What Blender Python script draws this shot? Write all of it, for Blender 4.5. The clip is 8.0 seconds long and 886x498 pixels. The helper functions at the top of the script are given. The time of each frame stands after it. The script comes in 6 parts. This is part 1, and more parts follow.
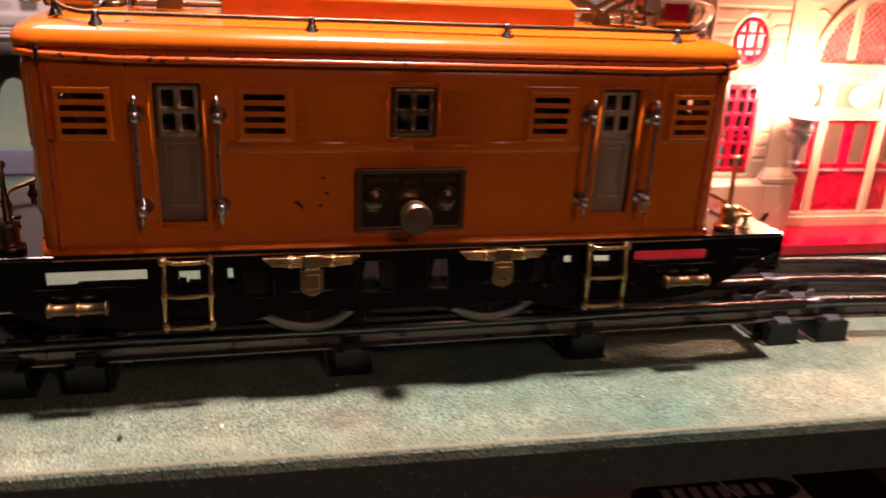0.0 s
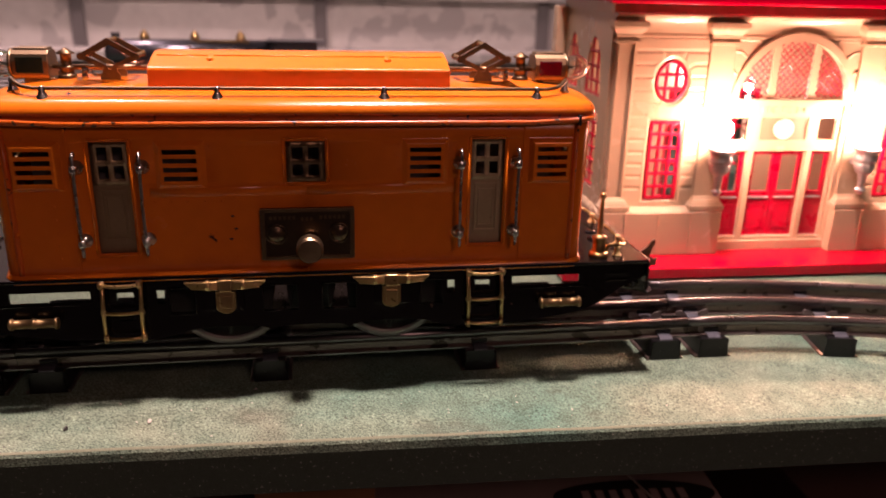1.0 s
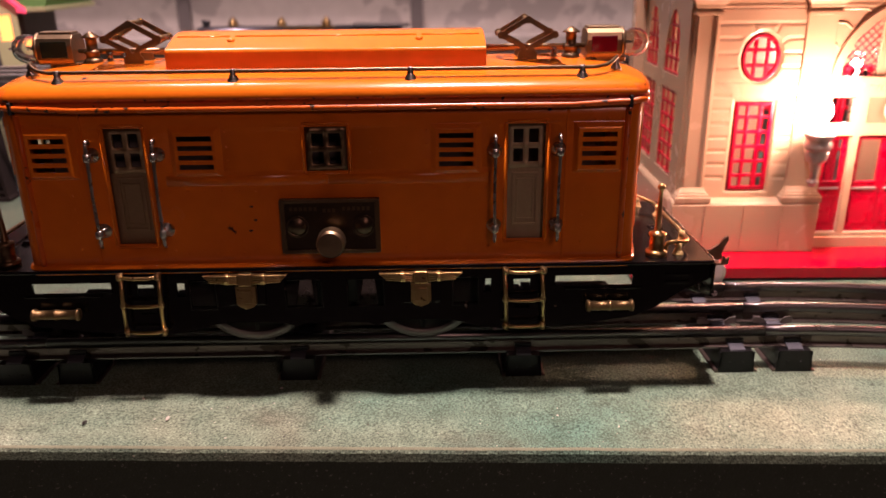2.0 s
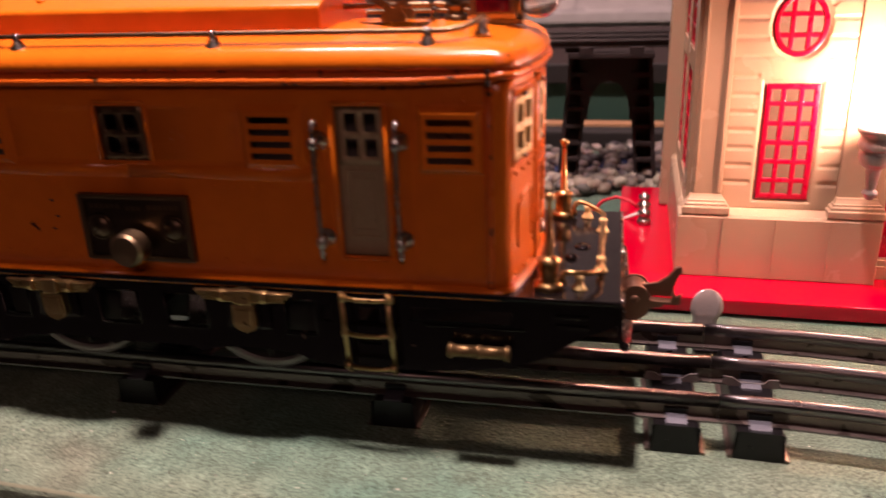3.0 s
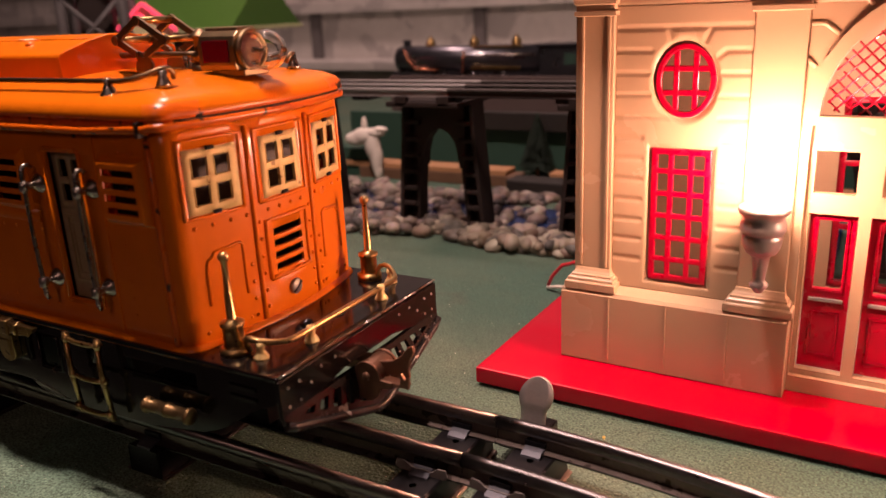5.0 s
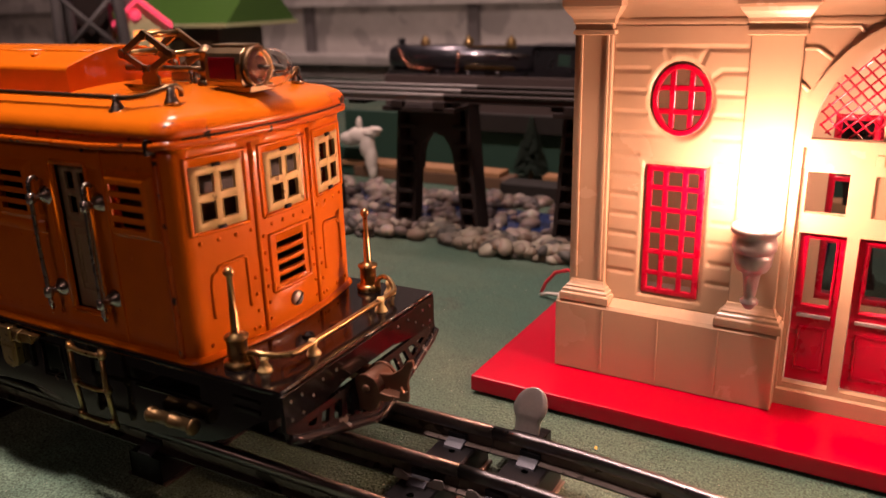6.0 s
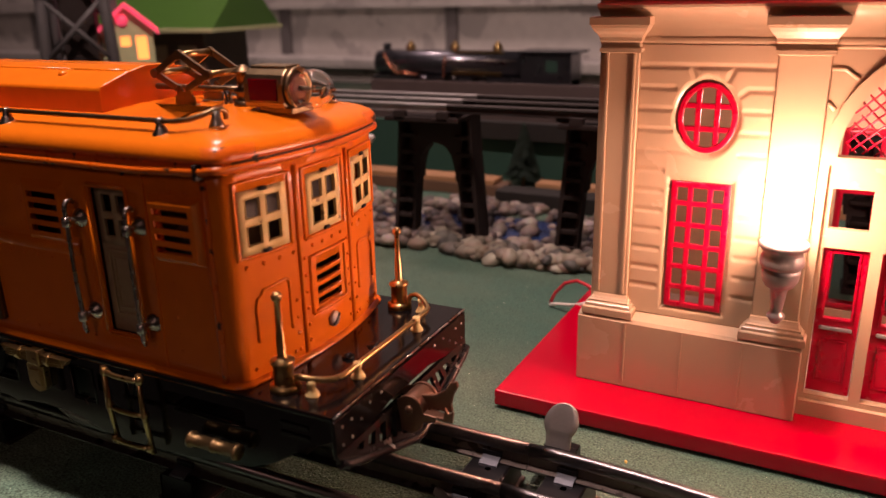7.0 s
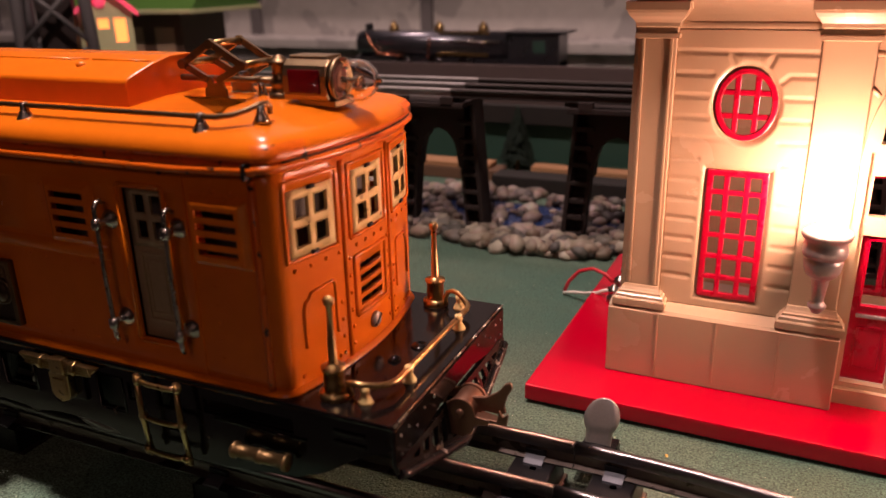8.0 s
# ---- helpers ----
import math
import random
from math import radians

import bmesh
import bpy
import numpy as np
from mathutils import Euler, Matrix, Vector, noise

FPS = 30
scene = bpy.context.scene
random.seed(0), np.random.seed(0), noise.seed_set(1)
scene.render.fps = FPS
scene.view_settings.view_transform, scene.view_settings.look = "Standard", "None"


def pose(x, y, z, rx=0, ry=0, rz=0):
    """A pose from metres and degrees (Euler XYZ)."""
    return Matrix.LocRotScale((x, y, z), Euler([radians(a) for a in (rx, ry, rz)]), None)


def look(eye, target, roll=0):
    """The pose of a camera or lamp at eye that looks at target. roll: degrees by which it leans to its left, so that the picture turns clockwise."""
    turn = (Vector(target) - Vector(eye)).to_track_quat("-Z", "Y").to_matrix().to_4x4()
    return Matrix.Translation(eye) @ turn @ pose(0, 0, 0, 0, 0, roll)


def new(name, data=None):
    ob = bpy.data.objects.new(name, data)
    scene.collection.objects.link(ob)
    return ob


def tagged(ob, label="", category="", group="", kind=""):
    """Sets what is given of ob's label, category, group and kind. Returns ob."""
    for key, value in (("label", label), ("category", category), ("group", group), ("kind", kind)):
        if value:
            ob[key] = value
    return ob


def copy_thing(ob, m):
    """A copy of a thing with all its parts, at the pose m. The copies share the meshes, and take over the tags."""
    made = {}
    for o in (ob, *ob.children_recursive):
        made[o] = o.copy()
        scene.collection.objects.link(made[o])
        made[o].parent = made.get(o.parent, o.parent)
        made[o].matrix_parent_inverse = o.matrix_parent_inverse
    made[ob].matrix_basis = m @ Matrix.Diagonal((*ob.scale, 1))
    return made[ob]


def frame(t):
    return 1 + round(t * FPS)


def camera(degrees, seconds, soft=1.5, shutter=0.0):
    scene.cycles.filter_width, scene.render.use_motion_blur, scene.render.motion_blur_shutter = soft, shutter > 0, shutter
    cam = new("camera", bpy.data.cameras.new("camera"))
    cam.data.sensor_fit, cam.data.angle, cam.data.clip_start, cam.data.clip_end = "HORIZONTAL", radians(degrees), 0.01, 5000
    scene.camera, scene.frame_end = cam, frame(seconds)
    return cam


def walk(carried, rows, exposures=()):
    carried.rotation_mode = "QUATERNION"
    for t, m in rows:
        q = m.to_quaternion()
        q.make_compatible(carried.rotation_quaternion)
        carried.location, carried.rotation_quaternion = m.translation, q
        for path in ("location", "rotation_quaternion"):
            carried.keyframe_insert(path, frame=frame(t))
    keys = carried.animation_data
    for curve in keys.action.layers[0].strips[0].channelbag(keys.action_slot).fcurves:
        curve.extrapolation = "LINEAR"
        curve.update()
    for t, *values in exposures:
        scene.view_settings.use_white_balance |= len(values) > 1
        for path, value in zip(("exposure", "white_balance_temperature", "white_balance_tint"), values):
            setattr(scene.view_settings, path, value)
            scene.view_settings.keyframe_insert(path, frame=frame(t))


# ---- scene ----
cam = camera(59.15, 8.0, shutter=0.4)
cam.data.dof.use_dof, cam.data.dof.focus_distance, cam.data.dof.aperture_fstop = True, 0.33, 12.0
PATH = [
    (0, (-0.0472, -0.2718, 0.1392), (0.4130, 1.5514, -0.5410), 2.95),
    (0.5, (-0.0173, -0.3169, 0.1477), (0.3907, 1.5264, -0.5126), 2.53),
    (1, (0.0057, -0.3255, 0.1616), (0.3180, 1.5397, -0.4891), 1.39),
    (1.2, (0.0064, -0.3239, 0.1628), (0.2745, 1.5496, -0.4849), 0.86),
    (2.3, (0.0570, -0.2774, 0.1549), (-0.0191, 1.5918, -0.5532), -0.90),
    (2.5, (0.0720, -0.2557, 0.1576), (-0.0825, 1.6040, -0.5618), -1.10),
    (3, (0.1378, -0.2277, 0.1419), (-0.2712, 1.5937, -0.5782), -2.17),
    (3.5, (0.2022, -0.2049, 0.1298), (-0.4364, 1.5619, -0.5546), -2.96),
    (4, (0.2413, -0.1822, 0.1330), (-0.5883, 1.5210, -0.5077), -3.20),
    (4.5, (0.2617, -0.1651, 0.1382), (-0.6647, 1.4928, -0.4892), -2.98),
    (4.7, (0.2651, -0.1618, 0.1369), (-0.6882, 1.4935, -0.4560), -3.04),
    (5.8, (0.2636, -0.1663, 0.1436), (-0.6647, 1.4898, -0.4878), -1.68),
    (6, (0.2635, -0.1661, 0.1455), (-0.6628, 1.4946, -0.4753), -1.63),
    (6.5, (0.2548, -0.1691, 0.1502), (-0.6397, 1.5107, -0.4641), -1.48),
    (7, (0.2445, -0.1743, 0.1518), (-0.6089, 1.5230, -0.4717), -1.30),
    (7.5, (0.2326, -0.1774, 0.1528), (-0.5846, 1.5298, -0.4932), -1.30),
    (8, (0.2196, -0.1753, 0.1543), (-0.5482, 1.5432, -0.5211), -1.35),
]
K = 1.235          # the drawing below is in small units; K / 1000 metres each
U = K / 1000
walk(cam, [(t, look(Vector(eye) * K, Vector(target) * K, roll)) for t, eye, target, roll in PATH],
     exposures=[(0.0, 0.94, 6400, 52), (1.2, 0.60, 6400, 53), (2.5, 0.55, 6350, 52), (3.5, 0.36, 6450, 54), (4.5, 0.06, 6900, 51), (7.0, -0.22, 6500, 45), (8.0, -0.23, 6450, 44)])

# ---- world and lamps ----
world = bpy.data.worlds.new("room_air")
world.use_nodes = True
world.node_tree.nodes["Background"].inputs[0].default_value = (0.9, 0.8, 0.7, 1)
world.node_tree.nodes["Background"].inputs[1].default_value = 0.02
scene.world = world


def lamp(name, kind, power, colour, at, size=0.1, target=None):
    data = bpy.data.lights.new(name, kind)
    data.energy, data.color = power, colour
    if kind == "AREA":
        data.shape, data.size = "DISK", size
    else:
        data.shadow_soft_size = size
    ob = new(name, data)
    ob.matrix_world = look(at, target) if target else Matrix.Translation(at)
    return ob


lamp("hanging_lamp_light", "AREA", 11.0, (1.0, 0.83, 0.61), (0.085, -0.038, 0.95), 0.085, (0.085, -0.038, 0.0))
# no source seen: one fill added for the near side, one for the far wall
lamp("added_fill_light", "AREA", 2.7, (1.0, 0.62, 0.42), (0.65, -1.75, 1.25), 0.5, (0.15, -0.5, 0.0))
lamp("added_fill_light", "AREA", 13.5, (1.0, 0.80, 0.62), (-0.5, 0.75, 1.70), 0.25, (-0.5, 0.9, 0.0))
for bx in (235.9, 326.9):
    lamp("torch_bulb_light", "POINT", 0.65, (1.0, 0.56, 0.31), (bx * U, 79.2 * U, 86 * U), 0.007)


lamp("station_inside_light", "POINT", 0.42, (1.0, 0.72, 0.50), (281.4 * U, 147 * U, 100 * U), 0.006)


# ---- materials ----
def material(name, base, rough=0.5, metal=0.0, var=0.12, scale=60.0, bump=0.0, bscale=900.0, coat=0.0, chip=None, chips=0.0, rvar=0.1, spec=0.5, grain=0.0):
    """Base colour broken up at two scales, uneven gloss, fine relief and, where given, chipped spots of another colour."""
    m = bpy.data.materials.new(name)
    m.use_nodes = True
    nt = m.node_tree
    b = nt.nodes["Principled BSDF"]
    co = nt.nodes.new("ShaderNodeTexCoord")

    def noise_node(s, detail=4.0):
        n = nt.nodes.new("ShaderNodeTexNoise")
        n.inputs["Scale"].default_value, n.inputs["Detail"].default_value = s, detail
        nt.links.new(co.outputs["Object"], n.inputs["Vector"])
        return n

    def blend(fac, a, c):
        x = nt.nodes.new("ShaderNodeMix")
        x.data_type = "RGBA"
        for sock, v in ((x.inputs[0], fac), (x.inputs[6], a), (x.inputs[7], c)):
            if isinstance(v, (tuple, float)):
                sock.default_value = v
            else:
                nt.links.new(v, sock)
        return x.outputs[2]

    big, fine = noise_node(scale), noise_node(scale * 9, 6.0)
    dark = tuple(v * (1 - var) for v in base) + (1,)
    light = tuple(min(1, v * (1 + var)) for v in base) + (1,)
    one = blend(big.outputs[0], dark, light)
    two = blend(fine.outputs[0], dark, light)
    colour = blend(0.5, one, two)
    b.inputs["Specular IOR Level"].default_value = spec
    if grain:
        speck = blend(noise_node(2600.0, 2.0).outputs[0], tuple(v * (1 - grain) for v in base) + (1,), tuple(min(1, v * (1 + grain)) for v in base) + (1,))
        colour = blend(0.5, colour, speck)
    if chip:
        n = noise_node(scale * 3, 8.0)
        ramp = nt.nodes.new("ShaderNodeValToRGB")
        ramp.color_ramp.elements[0].position, ramp.color_ramp.elements[1].position = 1 - chips, min(1, 1 - chips + 0.015)
        nt.links.new(n.outputs[0], ramp.inputs[0])
        colour = blend(ramp.outputs[0], colour, chip + (1,))
    nt.links.new(colour, b.inputs["Base Color"])
    rough_range = nt.nodes.new("ShaderNodeMapRange")
    rough_range.inputs[3].default_value, rough_range.inputs[4].default_value = max(0.02, rough - rvar), min(1, rough + rvar)
    nt.links.new(noise_node(scale * 2, 5.0).outputs[0], rough_range.inputs[0])
    nt.links.new(rough_range.outputs[0], b.inputs["Roughness"])
    b.inputs["Metallic"].default_value = metal
    b.inputs["Coat Weight"].default_value, b.inputs["Coat Roughness"].default_value = coat, 0.08
    if bump:
        bn = nt.nodes.new("ShaderNodeBump")
        bn.inputs["Strength"].default_value, bn.inputs["Distance"].default_value = bump, 0.0006
        nt.links.new(noise_node(bscale, 4.0).outputs[0], bn.inputs["Height"])
        nt.links.new(bn.outputs[0], b.inputs["Normal"])
    return m


def glow(name, colour, strength):
    m = bpy.data.materials.new(name)
    m.use_nodes = True
    b = m.node_tree.nodes["Principled BSDF"]
    b.inputs["Base Color"].default_value = b.inputs["Emission Color"].default_value = colour + (1,)
    b.inputs["Emission Strength"].default_value = strength
    return m


def clear(name, colour=(1, 1, 1), rough=0.0):
    m = bpy.data.materials.new(name)
    m.use_nodes = True
    b = m.node_tree.nodes["Principled BSDF"]
    b.inputs["Base Color"].default_value = colour + (1,)
    b.inputs["Transmission Weight"].default_value, b.inputs["Roughness"].default_value, b.inputs["IOR"].default_value = 1.0, rough, 1.4
    return m


ORANGE = material("orange_enamel", (0.76, 0.176, 0.002), 0.24, var=0.17, scale=14, coat=0.15, spec=0.35, chip=(0.045, 0.018, 0.010), chips=0.29, bump=0.05, bscale=400)
CHIPPED = material("chipped_orange_edge", (0.70, 0.130, 0.003), 0.30, var=0.15, scale=60, chip=(0.035, 0.016, 0.010), chips=0.365)
BLACK = material("black_enamel", (0.005, 0.004, 0.004), 0.15, var=0.3, scale=40, spec=0.28, chip=(0.10, 0.07, 0.05), chips=0.265)
WORN_BLACK = material("worn_black_enamel", (0.012, 0.010, 0.010), 0.24, var=0.4, scale=60, spec=0.4, chip=(0.24, 0.20, 0.17), chips=0.36)
BRASS = material("brass", (0.47, 0.325, 0.140), 0.32, 1.0, 0.30, 120, chip=(0.14, 0.08, 0.04), chips=0.36)
DOOR_BRASS = material("satin_door_plate", (0.42, 0.315, 0.175), 0.44, 0.8, 0.25, 70, chip=(0.10, 0.07, 0.04), chips=0.31)
PALE_DOOR = material("pale_door_plate", (0.46, 0.365, 0.215), 0.42, 0.35, 0.25, 70, chip=(0.14, 0.10, 0.06), chips=0.31)
BRONZE = material("dark_bronze", (0.20, 0.105, 0.060), 0.36, 1.0, 0.35, 110)
DULL_BRASS = material("dull_brass", (0.20, 0.135, 0.075), 0.40, 1.0, 0.30, 90)
PLATE = material("dark_name_plate", (0.10, 0.070, 0.046), 0.34, 1.0, 0.35, 90)
PALE_BRASS = material("pale_brass", (0.70, 0.53, 0.225), 0.55, 0.08, 0.10, 90, chip=(0.30, 0.18, 0.07), chips=0.34)
AGED_BRASS = material("aged_brass", (0.30, 0.22, 0.13), 0.38, 1.0, 0.30, 90)
NICKEL = material("nickel", (0.42, 0.395, 0.36), 0.28, 1.0, 0.2, 120)
COPPER = material("browned_copper", (0.165, 0.083, 0.052), 0.42, 0.7, 0.35, 120)
STEEL = material("tinned_steel", (0.135, 0.13, 0.133), 0.31, 1.0, 0.35, 60)
WEB = material("tarnished_rail_web", (0.15, 0.125, 0.115), 0.42, 0.9, 0.5, 30, chip=(0.05, 0.038, 0.034), chips=0.42)
FIBRE = material("grey_fibre", (0.16, 0.145, 0.14), 0.6, 0.0, 0.25, 90)
# bluish tint puts a cool reflection into the tin's colour
CLIP_TIN = material("pale_tin_clip", (0.085, 0.094, 0.115), 0.55, 0.5, 0.3, 200)
RUST_TIN = material("rubbed_tie_flange", (0.18, 0.15, 0.13), 0.40, 0.9, 0.4, 60)
TAB_STEEL = material("brushed_tab_steel", (0.42, 0.40, 0.385), 0.36, 0.7, 0.2, 90)
TIE_BLACK = material("black_tie_tin", (0.007, 0.0075, 0.009), 0.36, 0.0, 0.3, 50, chip=(0.06, 0.045, 0.035), chips=0.29, spec=0.15)
TIE_TIN = material("dark_tie_tin", (0.014, 0.014, 0.016), 0.34, 0.5, 0.4, 45, chip=(0.11, 0.088, 0.07), chips=0.27)
LINING = material("bare_tin_inside", (0.11, 0.10, 0.095), 0.6, var=0.2)
DARK = material("dark_inside", (0.010, 0.009, 0.008), 0.7, var=0.3)
RED_LENS = material("dark_red_lens", (0.12, 0.004, 0.010), 0.15, var=0.15, coat=0.6)
GREEN_LENS = material("dark_green_lens", (0.012, 0.020, 0.014), 0.15, var=0.15, coat=0.6)
PINK_GLASS = material("pink_lens", (0.42, 0.21, 0.18), 0.12, 0.0, 0.25, 160, coat=0.8)
GLASS = clear("bulb_glass", (1, 0.97, 0.93))


def sand_paint():
    """Green paint over sand: patchy green and tan, brown stains, pale flecks and a hard grain."""
    m = bpy.data.materials.new("green_painted_sand")
    m.use_nodes = True
    nt = m.node_tree
    b = nt.nodes["Principled BSDF"]
    co = nt.nodes.new("ShaderNodeTexCoord")

    def tone(size, lo, hi, detail=5.0, shift=0.0):
        shifted = nt.nodes.new("ShaderNodeVectorMath")
        shifted.inputs[1].default_value = (shift, shift, shift)
        nt.links.new(co.outputs["Object"], shifted.inputs[0])
        n, r = nt.nodes.new("ShaderNodeTexNoise"), nt.nodes.new("ShaderNodeMapRange")
        n.inputs["Scale"].default_value, n.inputs["Detail"].default_value = size, detail
        nt.links.new(shifted.outputs[0], n.inputs["Vector"])
        nt.links.new(n.outputs[0], r.inputs[0])
        r.inputs[1].default_value, r.inputs[2].default_value = lo, hi
        return r

    def over(fac, under, top):
        x = nt.nodes.new("ShaderNodeMix")
        x.data_type = "RGBA"
        nt.links.new(fac, x.inputs[0])
        for sock, v in ((x.inputs[6], under), (x.inputs[7], top)):
            if isinstance(v, tuple):
                sock.default_value = v + (1,)
            else:
                nt.links.new(v, sock)
        return x.outputs[2]
    # brighter light at the board's front is painted in: pale front, dark rear
    rear_shaded = over(tone(7, 0.36, 0.66, 6).outputs[0], (0.044, 0.108, 0.082), (0.108, 0.142, 0.098))
    front_lit = over(tone(9, 0.36, 0.66, 6, 2.0).outputs[0], (0.112, 0.250, 0.188), (0.270, 0.335, 0.235))
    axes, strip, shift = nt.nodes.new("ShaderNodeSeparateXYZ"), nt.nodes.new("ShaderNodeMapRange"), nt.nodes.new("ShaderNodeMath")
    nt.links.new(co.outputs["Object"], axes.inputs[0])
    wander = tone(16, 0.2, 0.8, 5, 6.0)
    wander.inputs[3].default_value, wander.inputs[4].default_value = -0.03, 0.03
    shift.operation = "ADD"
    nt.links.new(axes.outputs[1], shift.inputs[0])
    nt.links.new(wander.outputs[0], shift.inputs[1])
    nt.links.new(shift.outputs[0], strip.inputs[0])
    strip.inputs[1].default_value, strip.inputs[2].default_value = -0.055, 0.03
    colour = over(strip.outputs[0], front_lit, rear_shaded)
    blot = tone(75, 0.35, 0.75, 6, 3.0)
    blot.inputs[4].default_value = 0.55
    colour = over(blot.outputs[0], colour, (0.058, 0.104, 0.072))
    stain = tone(19, 0.60, 0.76, 7, 9.0)
    stain.inputs[4].default_value = 0.55
    colour = over(stain.outputs[0], colour, (0.10, 0.068, 0.050))
    colour = over(tone(260, 0.72, 0.75, 3, 5.0).outputs[0], colour, (0.05, 0.055, 0.045))
    colour = over(tone(620, 0.735, 0.75, 2, 7.0).outputs[0], colour, (0.55, 0.56, 0.46))
    grain = tone(1150, 0.30, 0.70, 2.0)
    grain.inputs[3].default_value, grain.inputs[4].default_value = 0.36, 1.70
    scaled = nt.nodes.new("ShaderNodeVectorMath")
    scaled.operation = "SCALE"
    nt.links.new(colour, scaled.inputs[0])
    nt.links.new(grain.outputs[0], scaled.inputs["Scale"])
    nt.links.new(scaled.outputs[0], b.inputs["Base Color"])
    b.inputs["Roughness"].default_value, b.inputs["Specular IOR Level"].default_value = 0.8, 0.3
    bn = nt.nodes.new("ShaderNodeBump")
    bn.inputs["Strength"].default_value, bn.inputs["Distance"].default_value = 0.85, 0.0007
    nt.links.new(tone(700, 0.2, 0.8, 4.0).outputs[0], bn.inputs["Height"])
    nt.links.new(bn.outputs[0], b.inputs["Normal"])
    return m


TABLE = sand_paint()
TANK_BRASS = material("dull_tank_brass", (0.22, 0.145, 0.065), 0.42, 0.9, 0.3, 110)
# board green with pale flecks, darkened to paint in the front face's shade
SHADED_EDGE = material("shaded_green_edge", (0.050, 0.076, 0.054), 0.8, var=0.6, scale=200, bump=0.9, bscale=800, grain=1.4, chip=(0.22, 0.25, 0.19), chips=0.345)
TYRE = material("worn_steel_tyre", (0.23, 0.22, 0.21), 0.5, 0.6, 0.2, 80)
WORN_EDGE = material("worn_paint_edge", (0.23, 0.26, 0.17), 0.8, var=0.45, scale=40, bump=0.6, bscale=900, grain=0.8)
CREAM = material("cream_plastic", (0.42, 0.298, 0.192), 0.27, var=0.05, scale=20, rvar=0.015, spec=0.6)
RED = material("red_enamel", (0.46, 0.002, 0.015), 0.22, var=0.08, scale=30, coat=0.2, spec=0.3, bump=0.08, bscale=120)
RED_PLASTIC = material("red_plastic", (0.37, 0.0035, 0.020), 0.28, var=0.05, scale=30, rvar=0.05)
SILVER = material("silver_paint", (0.34, 0.325, 0.33), 0.36, 0.55, 0.3, 60)
TOWER_GREY = material("tower_grey", (0.075, 0.072, 0.075), 0.6, var=0.2, scale=20)
FLOOR_IN = material("grey_card", (0.30, 0.27, 0.25), 0.7, var=0.1)
PALE_STEEL = material("pale_rail_left", (0.25, 0.24, 0.235), 0.45, 0.75, 0.2, 40)
DARK_STEEL = material("dark_rail_right", (0.050, 0.044, 0.042), 0.5, 1.0, 0.3, 40)
TRESTLE = material("trestle_black", (0.020, 0.014, 0.013), 0.7, var=0.3, scale=30, spec=0.25)
GIRDER = material("brown_fascia", (0.085, 0.060, 0.058), 0.6, var=0.15, scale=12)
WOOD = material("raw_wood", (0.36, 0.19, 0.09), 0.6, var=0.3, scale=14)
GREEN_WALL = material("dark_green_board", (0.012, 0.055, 0.038), 0.75, var=0.15, scale=8)
DARK_GREEN = material("dark_green_bristle", (0.006, 0.020, 0.013), 0.8, var=0.3)
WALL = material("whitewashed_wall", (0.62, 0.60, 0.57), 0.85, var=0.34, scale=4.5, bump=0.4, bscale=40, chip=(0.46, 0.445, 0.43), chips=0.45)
# unseen walls and ceiling are made dark to cut bounced light
UNSEEN_DARK = material("dark_unseen_room", (0.09, 0.08, 0.07), 0.9, var=0.2, scale=3)
GREY_DARK = material("grey_post", (0.16, 0.15, 0.15), 0.7, var=0.2, scale=6)
LOCO_BLACK = material("loco_black_gloss", (0.085, 0.088, 0.105), 0.30, 0.85, var=0.2, scale=30, coat=0.6)
CONCRETE = material("concrete", (0.22, 0.21, 0.20), 0.85, var=0.2, scale=4)
GREEN_ROOF = material("green_roof_paint", (0.055, 0.16, 0.025), 0.45, var=0.1, scale=12)
HOUSE = material("pale_green_tin", (0.48, 0.50, 0.28), 0.5, var=0.08, scale=20)
PINK = glow("glowing_pink", (0.9, 0.08, 0.13), 0.8)
WARM_WINDOW = glow("lit_window", (1.0, 0.33, 0.06), 1.9)
BULB = glow("lit_bulb", (1.0, 0.80, 0.52), 60.0)
WIRE_RED = material("red_wire", (0.55, 0.02, 0.03), 0.4, var=0.05)
WIRE_WHITE = material("white_wire", (0.7, 0.66, 0.6), 0.45, var=0.05)
BROWN_CARD = material("brown_board", (0.10, 0.055, 0.042), 0.7, var=0.15, scale=15)
BOX_CARD = material("carton", (0.36, 0.28, 0.25), 0.7, var=0.08, scale=15)
PRINT = material("black_print", (0.015, 0.014, 0.014), 0.6, var=0.1)
WATER = material("blue_paint", (0.012, 0.032, 0.11), 0.2, var=0.3, scale=40, coat=0.6)


# ---- mesh helpers: all lengths in drawing units ----
def box(bm, x0, x1, y0, y1, z0, z1, bevel=0.0):
    m = Matrix.Translation(((x0 + x1) / 2, (y0 + y1) / 2, (z0 + z1) / 2)) @ Matrix.Diagonal((x1 - x0, y1 - y0, z1 - z0, 1))
    made = bmesh.ops.create_cube(bm, size=1, matrix=m)["verts"]
    if bevel:
        edges = list({e for v in made for e in v.link_edges})
        made = [v for f in bmesh.ops.bevel(bm, geom=edges, offset=bevel, segments=2, affect="EDGES", profile=0.6)["faces"] for v in f.verts]
    return made


